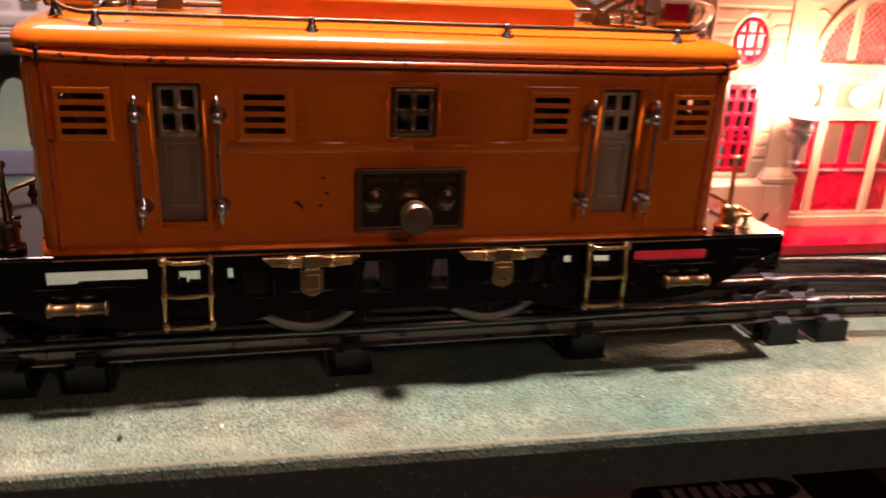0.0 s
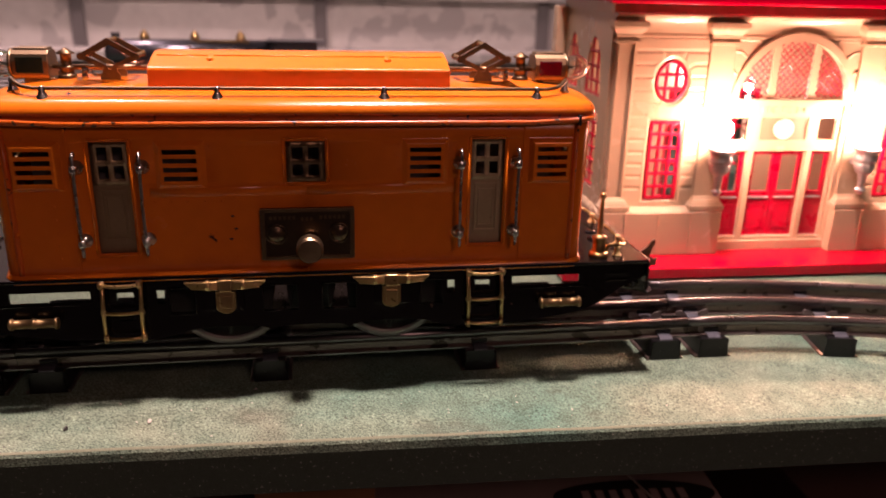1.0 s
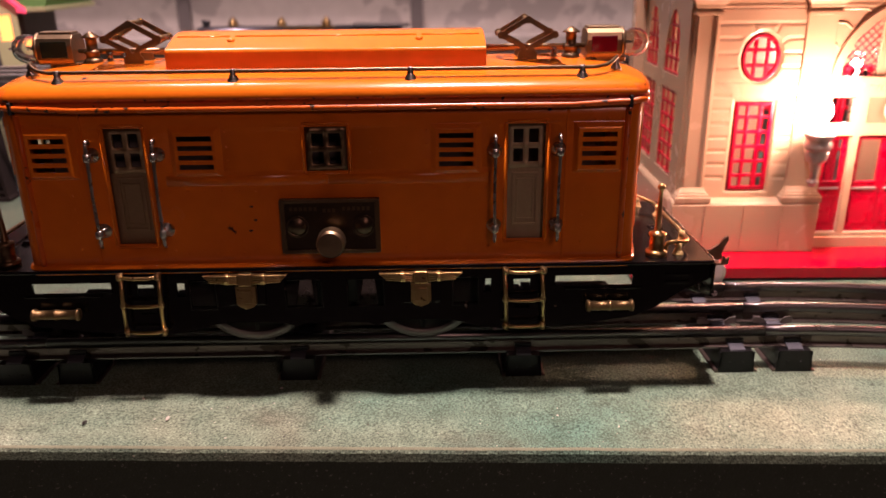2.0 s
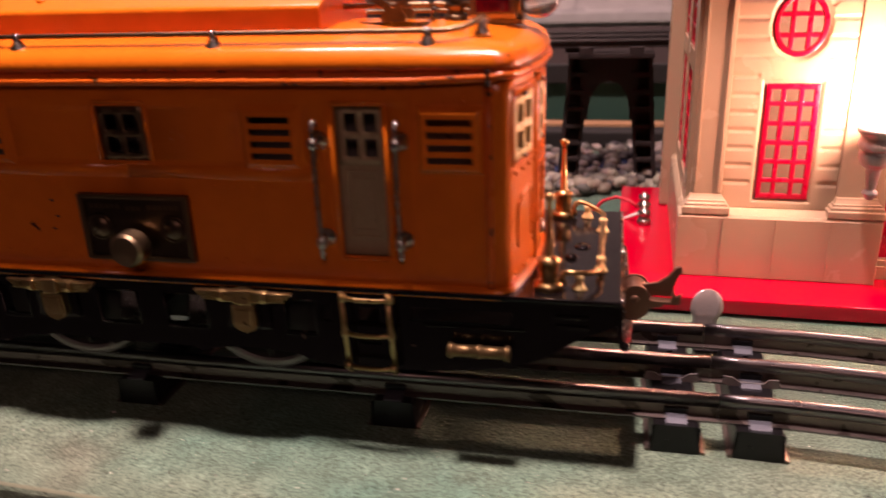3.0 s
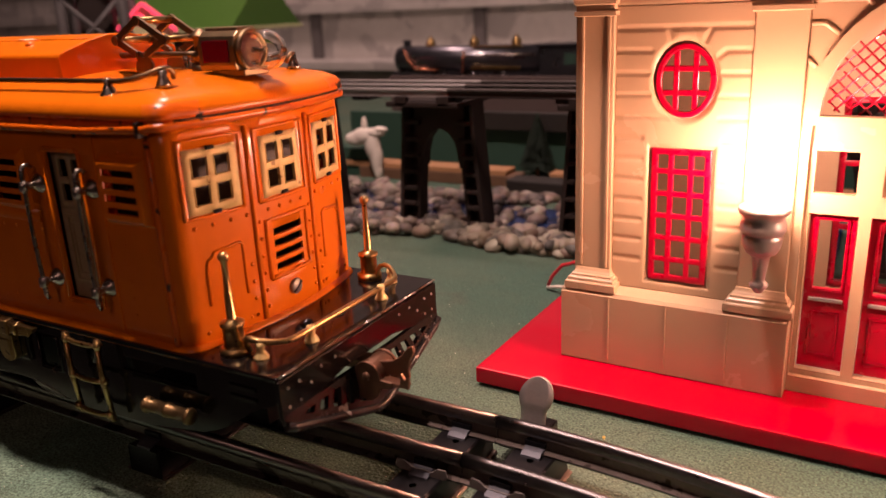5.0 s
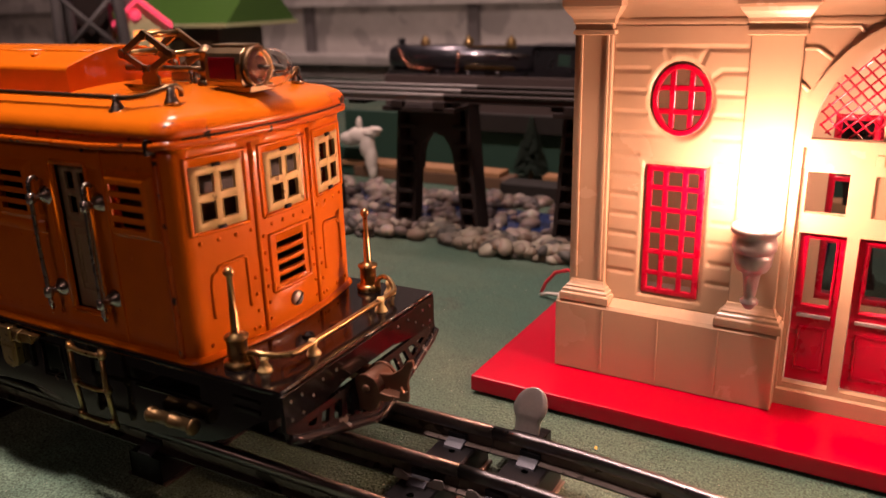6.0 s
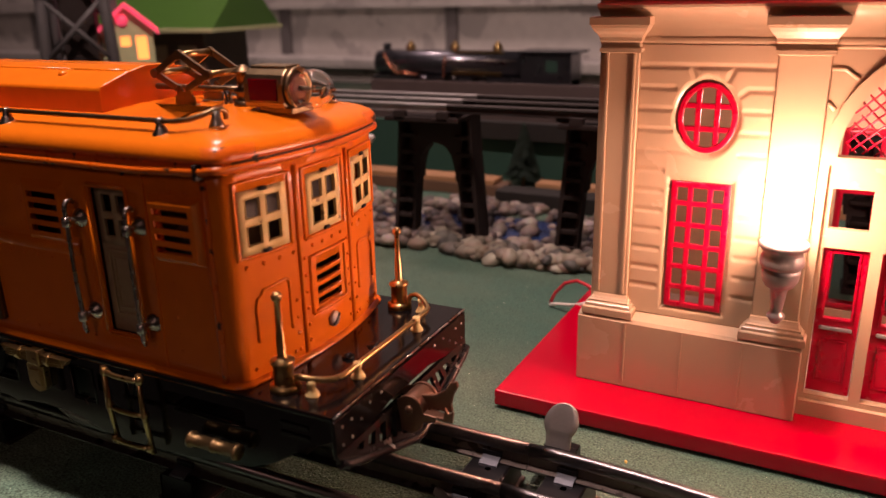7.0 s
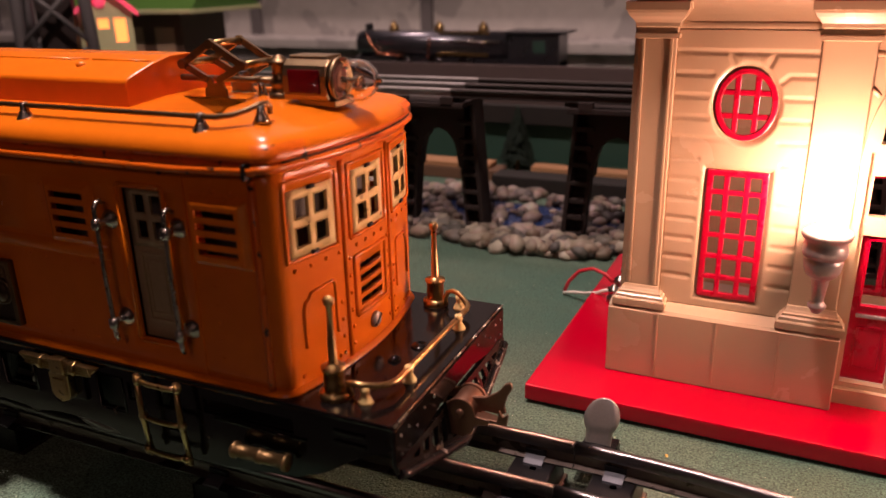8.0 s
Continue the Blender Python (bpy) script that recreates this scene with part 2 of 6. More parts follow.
def tube(bm, points, radius, seg=8, caps=True):
    """A round bar along a line of points; radius is one number or one for each point."""
    pts = [Vector(p) for p in points]
    radii = radius if isinstance(radius, (list, tuple)) else [radius] * len(pts)
    rings, side = [], None
    for i, p in enumerate(pts):
        way = ((pts[min(i + 1, len(pts) - 1)] - pts[max(i - 1, 0)])).normalized()
        if side is None:
            side = way.orthogonal().normalized()
        side = (side - way * side.dot(way)).normalized()
        up = way.cross(side)
        rings.append([bm.verts.new(p + (side * math.cos(a) + up * math.sin(a)) * radii[i]) for a in (2 * math.pi * k / seg for k in range(seg))])
    for a, b in zip(rings, rings[1:]):
        for k in range(seg):
            bm.faces.new((a[k], a[(k + 1) % seg], b[(k + 1) % seg], b[k])).smooth = True
    if caps:
        bm.faces.new(rings[0][::-1])
        bm.faces.new(rings[-1])


def lathe(bm, profile, at=(0, 0, 0), axis="z", seg=20, smooth=True, ring=False):
    """Turns (radius, height) pairs round an axis through at; a ring stays open in its middle."""
    turn = {"z": Matrix.Identity(3), "x": Matrix(((0, 0, 1), (0, 1, 0), (-1, 0, 0))), "y": Matrix(((1, 0, 0), (0, 0, 1), (0, -1, 0)))}[axis]
    rings = []
    for r, h in profile:
        rings.append([bm.verts.new(Vector(at) + turn @ Vector((max(r, 0.001) * math.cos(a), max(r, 0.001) * math.sin(a), h))) for a in (2 * math.pi * k / seg for k in range(seg))])
    for a, b in zip(rings, rings[1:] + rings[:1] if ring else rings[1:]):
        for k in range(seg):
            bm.faces.new((a[k], a[(k + 1) % seg], b[(k + 1) % seg], b[k])).smooth = smooth
    if not ring:
        bm.faces.new(rings[0][::-1])
        bm.faces.new(rings[-1])


def prism(bm, poly, plane, d0, d1):
    """A flat outline in the plane 'xz', 'yz' or 'xy', thickened from d0 to d1."""
    place = {"xz": lambda a, b, d: (a, d, b), "yz": lambda a, b, d: (d, a, b), "xy": lambda a, b, d: (a, b, d)}[plane]
    low, high = [bm.verts.new(place(a, b, d0)) for a, b in poly], [bm.verts.new(place(a, b, d1)) for a, b in poly]
    n = len(poly)
    bm.faces.new(low)
    bm.faces.new(high[::-1])
    for k in range(n):
        bm.faces.new((low[k], high[k], high[(k + 1) % n], low[(k + 1) % n]))


def holed(bm, outline, holes, plane, d0, d1):
    """As prism, with openings cut through it."""
    place = {"xz": lambda a, b, d: (a, d, b), "yz": lambda a, b, d: (d, a, b), "xy": lambda a, b, d: (a, b, d)}[plane]
    for d in (d0, d1):
        edges = []
        for loop in [outline] + holes:
            vs = [bm.verts.new(place(a, b, d)) for a, b in loop]
            edges += [bm.edges.new((vs[k], vs[(k + 1) % len(vs)])) for k in range(len(vs))]
        bmesh.ops.triangle_fill(bm, edges=edges, use_beauty=True, use_dissolve=False)
    for loop in [outline] + holes:
        n = len(loop)
        for k in range(n):
            (a, b), (c, e) = loop[k], loop[(k + 1) % n]
            bm.faces.new([bm.verts.new(place(*q)) for q in ((a, b, d0), (c, e, d0), (c, e, d1), (a, b, d1))])
    bmesh.ops.remove_doubles(bm, verts=bm.verts, dist=0.001)


def rect(x0, x1, z0, z1):
    return [(x0, z0), (x1, z0), (x1, z1), (x0, z1)]


def ellipse(cx, cz, rx, rz, n=28):
    return [(cx + rx * math.cos(2 * math.pi * k / n), cz + rz * math.sin(2 * math.pi * k / n)) for k in range(n)]


def cells(bm, us, vs, solid, place, thick):
    """A sheet of cells; solid(u, v) tells which are there, place(u, v, d) maps them, d is the depth into the sheet."""
    verts = {}

    def vert(i, j, d):
        if (i, j, d) not in verts:
            verts[i, j, d] = bm.verts.new(place(us[i], vs[j], thick * d))
        return verts[i, j, d]
    nu, nv = len(us) - 1, len(vs) - 1
    full = [[solid((us[i] + us[i + 1]) / 2, (vs[j] + vs[j + 1]) / 2) for j in range(nv)] for i in range(nu)]
    for i in range(nu):
        for j in range(nv):
            if not full[i][j]:
                continue
            bm.faces.new((vert(i, j, 0), vert(i + 1, j, 0), vert(i + 1, j + 1, 0), vert(i, j + 1, 0))).smooth = True
            bm.faces.new((vert(i, j + 1, 1), vert(i + 1, j + 1, 1), vert(i + 1, j, 1), vert(i, j, 1)))
            for di, dj, a, b in ((-1, 0, (i, j + 1), (i, j)), (1, 0, (i + 1, j), (i + 1, j + 1)), (0, -1, (i, j), (i + 1, j)), (0, 1, (i + 1, j + 1), (i, j + 1))):
                if not (0 <= i + di < nu and 0 <= j + dj < nv and full[i + di][j + dj]):
                    bm.faces.new((vert(*b, 0), vert(*a, 0), vert(*a, 1), vert(*b, 1)))


def part(name, bm, mat, parent=None, label="", at=(0, 0, 0), turn=0.0, bevel=0.0):
    """Links a bmesh, drawn in drawing units, as one mesh object."""
    bmesh.ops.scale(bm, vec=(U, U, U), verts=bm.verts)
    bmesh.ops.recalc_face_normals(bm, faces=bm.faces)
    me = bpy.data.meshes.new(name)
    bm.to_mesh(me)
    bm.free()
    me.materials.append(mat)
    ob = new(name, me)
    ob.location, ob.rotation_euler = Vector(at) * U, (0, 0, radians(turn))
    if parent:
        ob.parent = parent
    if label:
        ob["label"] = label
    if bevel:
        mod = ob.modifiers.new("edges", "BEVEL")
        mod.width, mod.segments, mod.limit_method, mod.angle_limit = bevel * U, 2, "ANGLE", radians(40)
    return ob


def again(ob, parent, at=(0, 0, 0), turn=0.0, mirror=False):
    """One more of a part, on the same mesh."""
    o = bpy.data.objects.new(ob.name.split(".")[0], ob.data)
    scene.collection.objects.link(o)
    o.location, o.rotation_euler = Vector(at) * U, (0, 0, radians(turn))
    o.parent = parent
    if "label" in ob:
        o["label"] = ob["label"]
    for mod in ob.modifiers:
        m2 = o.modifiers.new(mod.name, mod.type)
        m2.width, m2.segments, m2.limit_method, m2.angle_limit = mod.width, mod.segments, mod.limit_method, mod.angle_limit
    return o


def thing(name, label, category, at=(0, 0, 0), turn=0.0, group="", kind=""):
    ob = new(name)
    ob.empty_display_size = 0.01
    ob.location, ob.rotation_euler = Vector(at) * U, (0, 0, radians(turn))
    return tagged(ob, label, category, group, kind)


def shape(draw, *args, **kw):
    bm = bmesh.new()
    draw(bm, *args, **kw)
    return bm


# ---- room and table ----
def room():
    m = {"floor": (-2600, 2600, -2400, 1250, -760, -740), "ceiling": (-2600, 2600, -2400, 1250, 1420, 1440),
         "wall_north": (-2600, 2600, 1150, 1190, -740, 1420), "wall_south": (-2600, 2600, -2400, -2360, -740, 1420),
         "wall_west": (-2600, -2560, -2360, 1150, -740, 1420), "wall_east": (2560, 2600, -2360, 1150, -740, 1420)}
    for n, b in m.items():
        tagged(part(n, shape(box, *b), CONCRETE if n == "floor" else WALL if n == "wall_north" else UNSEEN_DARK), "grey concrete floor" if n == "floor" else "painted basement surface, off-white on the far wall, darkened where unseen", "room", kind="structure")
    # ledges and posts of the far wall
    for z0, z1, d in ((-60, 24, 60), (24, 40, 90), (128, 150, 26), (250, 275, 30)):
        tagged(part("trim", shape(box, -2400, 2400, 1150 - d, 1148, z0, z1, 1.5), WALL), "whitewashed horizontal ledge along the wall", "trim", kind="structure")
    for x in (-1500, -760, -390, 20, 430, 850):
        tagged(part("trim", shape(box, x - 11, x + 11, 1138, 1149, 40, 127, 1.0), GREY_DARK), "grey upright strip between wall panels", "trim", kind="structure")


room()


def layout_table():
    t = thing("train_table", "green sand-painted train layout board with a rounded edge, its shade painted in", "table")
    # one board, its sanded top slightly uneven, its front line a little skewed
    us = [-1250 + 50 * i for i in range(19)] + [-300 + 12.5 * i for i in range(57)] + [450 + 50 * i for i in range(17)]
    top = [1050, 800, 620, 500, 420, 350, 300, 260, 220, 180, 150, 120, 90, 60, 30, 0, -20, -32, -42, -52, -62]
    prof = [(y, 0.0) for y in top] + [(-68.6, 0.0), (-71.0, -0.2), (-72.0, -0.7), (-72.6, -1.8), (-72.9, -5), (-72.0, -11), (-69.8, -23.6), (-68.8, -24.6), (-55, -24.6), (1050, -24.6)]
    edge = len(top)

    def uneven(x, y):
        deep = 1.1 if -64 < y < -30 else 0.25
        return deep * (noise.noise((x * 0.022, y * 0.05, 4)) * 0.6 - 0.35)
    bm = bmesh.new()
    rows = []
    for x in us:
        ring = []
        for k, (y, z) in enumerate(prof):
            wob = 0.35 * noise.noise((x * 0.05, 2.0, 0)) + 0.25 * noise.noise((x * 0.21, 5.0, 0)) if edge <= k < edge + 5 else 0.0
            ring.append(bm.verts.new((x, y - (0.042 * x if y < -55 else 0) + wob, z + (uneven(x, y) if k < edge else 0))))
        rows.append(ring)
    for a, b in zip(rows, rows[1:]):
        for k in range(len(prof)):
            n = (k + 1) % len(prof)
            f = bm.faces.new((a[k], b[k], b[n], a[n]))
            f.smooth = k < edge + 2
            # lower front faces take the shade-darkened green
            f.material_index = 1 if k == edge + 1 else 2 if k > edge + 3 else 0
    bm.faces.new(rows[0])
    bm.faces.new(rows[-1][::-1])
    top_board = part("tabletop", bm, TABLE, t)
    top_board.data.materials.append(WORN_EDGE)
    top_board.data.materials.append(SHADED_EDGE)
    for x in (-1150, 0, 1150):
        for y in (40, 950):
            part("leg", shape(box, x - 30, x + 30, y - 30, y + 30, -740, -24, 2), WOOD, t)


layout_table()


# ---- track ----
GAUGE, MID, JOINT, RADIUS = 23.0, 4.0, 172.0, 400.0
RAIL = [(0.9, 9.4), (3.0, 9.4), (3.0, 10.0), (0.8, 10.4), (0.8, 13.4), (1.45, 14.0), (1.75, 15.4), (1.45, 16.8), (0.6, 17.5), (-0.6, 17.5), (-1.45, 16.8), (-1.75, 15.4), (-1.45, 14.0), (-0.8, 13.4), (-0.8, 10.4), (-3.0, 10.0), (-3.0, 9.4), (-0.9, 9.4)]


def rail_along(bm, stations):
    """The tubular rail's section swept along (x, y, heading) stations."""
    rings = [[bm.verts.new((x - math.sin(h) * a, y + math.cos(h) * a, z)) for a, z in RAIL] for x, y, h in stations]
    n = len(RAIL)
    for a, b in zip(rings, rings[1:]):
        for k in range(n):
            f = bm.faces.new((a[k], b[k], b[(k + 1) % n], a[(k + 1) % n]))
            f.smooth = 4 < k < 13
            f.material_index = 0 if 5 <= k <= 11 or k in (1, 2, 15, 16) else 1
    bm.faces.new(rings[0])
    bm.faces.new(rings[-1][::-1])


def tie(bm):
    """A pressed sheet-metal tie: an inverted channel closed at its ends."""
    for s in (-1, 1):
        prism(bm, [(s * 7.4, 0), (s * 6.6, 8.7), (s * 6.1, 9.3), (s * 5.4, 9.3), (s * 5.4, 8.9), (s * 5.9, 8.5), (s * 6.8, 0)], "xz", -28.8, 28.8)
        box(bm, -6.9, 6.9, s * 28.5 - 0.3, s * 28.5 + 0.3, 0, 8.9)
        for x in (-2.6, 2.6):
            lathe(bm, [(0.55, -0.3), (0.5, 0.3), (0.1, 0.45)], (x, s * 28.9, 4.2), "y", 6)
    spots = [ellipse(0.6, y, 1.15, 1.15, 12) for y in (-16.5, -9.0, 16.5)] + [ellipse(-1.0, 9.5, 2.1, 1.7, 14)]
    holed(bm, [(-5.5, -28.8), (5.5, -28.8), (5.5, 28.8), (-5.5, 28.8)], spots, "xy", 8.9, 9.3)


def tie_flange(bm):
    """The rubbed, rolled lips along the foot of a tie."""
    for s in (-1, 1):
        prism(bm, [(s * 7.2, 0.1), (s * 8.5, 0.1), (s * 8.7, 0.6), (s * 8.2, 1.0), (s * 7.25, 1.1)], "xz", -29.0, 29.0)


def tie_clip(bm):
    """A tin tongue folded over the rail's foot on each side."""
    for s in (-1, 1):
        prism(bm, [(s * 1.4, 11.0), (s * 2.6, 10.9), (s * 3.6, 10.7), (s * 5.4, 9.9), (s * 5.6, 9.3), (s * 4.8, 9.3), (s * 3.4, 10.1), (s * 1.4, 10.4)], "yz", -3.0, 3.0)


def web_notch(bm):
    for s in (-1, 1):
        box(bm, -3.4, 3.4, s * 1.2 - 0.5, s * 1.2 + 0.5, 11.0, 12.8, 0.2)


def insulator(bm):
    """Fibre sleeve folded up round the foot of the middle rail."""
    for s in (-1, 1):
        prism(bm, [(-8.6, 10.6), (-8.0, 12.6), (-5.4, 12.4), (-3.6, 10.9), (3.6, 10.9), (5.4, 12.4), (8.0, 12.6), (8.6, 10.6), (7.4, 9.4), (-7.4, 9.4)], "xz", s * 3.2 - 0.25, s * 3.2 + 0.25)
    box(bm, -8, 8, -3.2, 3.2, 9.32, 9.6)


def on_curve(s, off=0.0):
    a = s / RADIUS
    return (JOINT + (RADIUS + off) * math.sin(a), MID - RADIUS + (RADIUS + off) * math.cos(a), -a)


def track():
    made = {}
    section = [("straight", -404.0, -116.0), ("straight", -116.0, JOINT), ("curve", 0.0, 205.0)]
    for kind, a, b in section:
        t = thing("track_section", ("straight" if kind == "straight" else "curved") + " three-rail tinplate track with black metal ties, on the green board", "toy track", group="track sections")
        for off in (-GAUGE, 0, GAUGE):
            bm = bmesh.new()
            if kind == "straight":
                rail_along(bm, [(a + 0.12, MID + off, 0), (b - 0.12, MID + off, 0)])
            else:
                rail_along(bm, [on_curve(a + 0.12 + (b - a - 0.24) * k / 24, off) for k in range(25)])
            part("rail", bm, STEEL, t).data.materials.append(WEB)
            pin = bmesh.new()
            if kind == "straight":
                tube(pin, [(b - 4, MID + off, 15.4), (b + 3, MID + off, 15.4)], 1.3, 8)
            else:
                tube(pin, [(*on_curve(b - 4, off)[:2], 15.2), (*on_curve(b + 3, off)[:2], 15.2)], 1.5, 8)
            part("pin", pin, STEEL, t)
        spots = [a + 12, a + 100, b - 98, b - 12] if kind == "straight" else [a + 12.2, a + 77, a + 142, b - 12]
        for s in spots:
            x, y, h = (s, MID, 0) if kind == "straight" else on_curve(s)
            for name, draw, mat, label in (("tie", tie, TIE_TIN, ""), ("tie_flange", tie_flange, RUST_TIN, "rubbed bare lips along the tie")):
                if name not in made:
                    made[name] = o = part(name, shape(draw), mat, t, label)
                    o.location, o.rotation_euler = (x * U, y * U, 0), (0, 0, h)
                else:
                    again(made[name], t, (x, y, 0), math.degrees(h))
            for off in (-GAUGE, 0, GAUGE):
                px, py = x - math.sin(h) * off, y + math.cos(h) * off
                fittings = [("tie_clip", tie_clip, CLIP_TIN, "tin clip over the rail foot, a bluish reflection in its colour"), ("web_notch", web_notch, TIE_BLACK, "")]
                if off == 0:
                    fittings.append(("insulator", insulator, FIBRE, "grey fibre sleeve under the middle rail"))
                for name, draw, mat, label in fittings:
                    if name not in made:
                        made[name] = o = part(name, shape(draw), mat, t, label)
                        o.location, o.rotation_euler = (px * U, py * U, 0), (0, 0, h)
                    else:
                        again(made[name], t, (px, py, 0), math.degrees(h))


track()


def lockon():
    t = thing("track_clip", "bent steel track clip with a rounded upright tab", "track clip", (174.8, 40, 0))
    bm = bmesh.new()
    # a thin spoon-shaped tongue, bent back over its neck
    half = [(4.6, 4.3), (7.6, 4.3), (9.4, 4.4), (10.4, 4.8), (11.4, 5.3), (12.8, 5.75), (14.2, 5.85), (15.6, 5.6), (17.0, 5.0), (18.2, 4.1), (19.1, 2.9), (19.6, 1.6), (19.8, 0.5)]
    sheets = []
    for d in (0.0, 0.6):
        sheets.append([[bm.verts.new((w * u + 0.10 * max(0.0, z - 9), 8 + d - 0.25 * max(0.0, 9.4 - z) + 0.30 * max(0.0, z - 10.4) - 0.35 * (u * w / 5) ** 2 + 0.012 * max(0.0, z - 12) ** 2, z)) for u in (-1, -0.6, -0.2, 0.2, 0.6, 1)] for z, w in half])
    for rows in sheets:
        for a, b in zip(rows, rows[1:]):
            for k in range(5):
                bm.faces.new((a[k], a[k + 1], b[k + 1], b[k])).smooth = True
    rim = [[rows[k][0] for k in range(len(half))] + rows[-1][1:-1] + [rows[k][5] for k in range(len(half) - 1, -1, -1)] for rows in sheets]
    for k in range(len(rim[0]) - 1):
        bm.faces.new((rim[0][k], rim[0][k + 1], rim[1][k + 1], rim[1][k]))
    part("tab", bm, TAB_STEEL, t)
    bm = bmesh.new()
    box(bm, -5, 6, -9, 9, 4.2, 5.2, 0.3)
    box(bm, -5, 6, 9, 14, 0.2, 4.0, 0.3)
    part("clip_body", bm, TIE_BLACK, t)


lockon()


def crumbs():
    """Loose specks and flakes lying on the board."""
    flake = material("pale_flake", (0.62, 0.60, 0.52), 0.7, var=0.2)
    dark = material("dark_crumb", (0.03, 0.028, 0.025), 0.5, var=0.3)
    rng = random.Random(21)
    spots = [(-90, -53, 2.0, dark, "dark flat crumb"), (-60.2, -51.7, 1.8, flake, "pale paint flake"), (226, -52, 0.9, dark, "dark crumb"), (-74, -37, 1.0, flake, "pale paint flake"), (-22, -31, 0.9, flake, "pale paint flake"), (196, 56, 1.1, material("yellow_crumb", (0.5, 0.34, 0.06), 0.6), "yellow crumb")]
    for k in range(16):
        spots.append((rng.uniform(-120, 330), rng.uniform(-66, -36), rng.uniform(0.35, 0.7), flake if rng.random() < 0.7 else dark, "tiny loose speck"))
    for x, y, r, mat, label in spots:
        bm = bmesh.new()
        bmesh.ops.create_icosphere(bm, subdivisions=1, radius=1.0)
        for v in bm.verts:
            v.co = Vector((v.co.x * r * 0.95, v.co.y * r * 0.45, v.co.z * r * 0.3)) * (1 + 0.4 * noise.noise(v.co * 2 + Vector((x, y, 0))))
        tagged(part("crumb", bm, mat, None, "", (x, y, 0.1), rng.uniform(0, 180)), label + " lying on the green board", "debris", group="crumbs on the board")


crumbs()

# ---- the orange locomotive ----
HW, DECK_HW, DECK_X, DECK_Z = 36.2, 38.6, 141.0, 52.3
EX, EC = 107.6, 115.8
DOOR_X, LOUVERS = 70.4, (95.6, 45.5)


def quarter(hw, ex, ec, n=7):
    """A quarter of the body's plan, from the middle of the near side to the middle of the rounded end."""
    pts = [(x, -hw) for x in (0, 30, 60, 85, ex - 1.6)]
    p0, p1, p2 = (ex - 1.6, -hw), (ex + 3.4, -hw), (ex + 4.0, -hw + 5.2)
    for k in range(1, n):
        t = k / n
        pts.append(tuple((1 - t) ** 2 * a + 2 * t * (1 - t) * b + t * t * c for a, b, c in zip(p0, p1, p2)))
    w = hw - 5.2
    for k in range(0, 11):
        v = -w + w * k / 10
        pts.append((ex + 4.0 + (ec - ex - 4.0) * (1 - (v / w) ** 2), v))
    return pts


def whole(hw, ex, ec):
    q = quarter(hw, ex, ec)
    return q + [(x, -y) for x, y in q[-2::-1]] + [(-x, -y) for x, y in q[1:]] + [(-x, y) for x, y in q[-2:0:-1]]


class Wrap:
    """Arc length round the plan, 0 at the middle of the near side."""

    def __init__(self, pts):
        self.pts = [Vector(p) for p in pts] + [Vector(pts[0])]
        self.s = [0.0]
        for a, b in zip(self.pts, self.pts[1:]):
            self.s.append(self.s[-1] + (b - a).length)
        self.total = self.s[-1]

    def __call__(self, s):
        s %= self.total
        k = max(i for i, v in enumerate(self.s[:-1]) if v <= s)
        a, b = self.pts[k], self.pts[k + 1]
        way = (b - a).normalized()
        return a + way * (s - self.s[k]), Vector((way.y, -way.x))


def pane_frame(bm, place, w, h, bar=1.7, thick=1.2, proud=0.5, rows=2, cols=2):
    """A window frame with crossing bars, in local (u, v) from its middle."""
    us = [-w / 2, -w / 2 + bar]
    for k in range(1, cols):
        c = -w / 2 + w * k / cols
        us += [c - bar / 2.4, c + bar / 2.4]
    us += [w / 2 - bar, w / 2]
    vs = [-h / 2, -h / 2 + bar]
    for k in range(1, rows):
        c = -h / 2 + h * k / rows
        vs += [c - bar / 2.4, c + bar / 2.4]
    vs += [h / 2 - bar, h / 2]

    def solid(u, v):
        iu = max(i for i in range(len(us)) if us[i] < u)
        iv = max(i for i in range(len(vs)) if vs[i] < v)
        return iu % 2 == 0 or iv % 2 == 0
    cells(bm, us, vs, solid, lambda u, v, d: place(u, v, d - proud), thick)


def dome(bm, at, r, way, seg=8):
    """A rivet or knob head: a low dome whose axis is 'x', '-x', 'y', '-y' or 'z'."""
    w = {"x": Vector((1, 0, 0)), "-x": Vector((-1, 0, 0)), "y": Vector((0, 1, 0)), "-y": Vector((0, -1, 0)), "z": Vector((0, 0, 1))}[way]
    a = Vector(at)
    tube(bm, [a - w * 0.3, a + w * r * 0.35, a + w * r * 0.7, a + w * r * 0.8], [r, r * 0.9, r * 0.5, r * 0.05], seg)


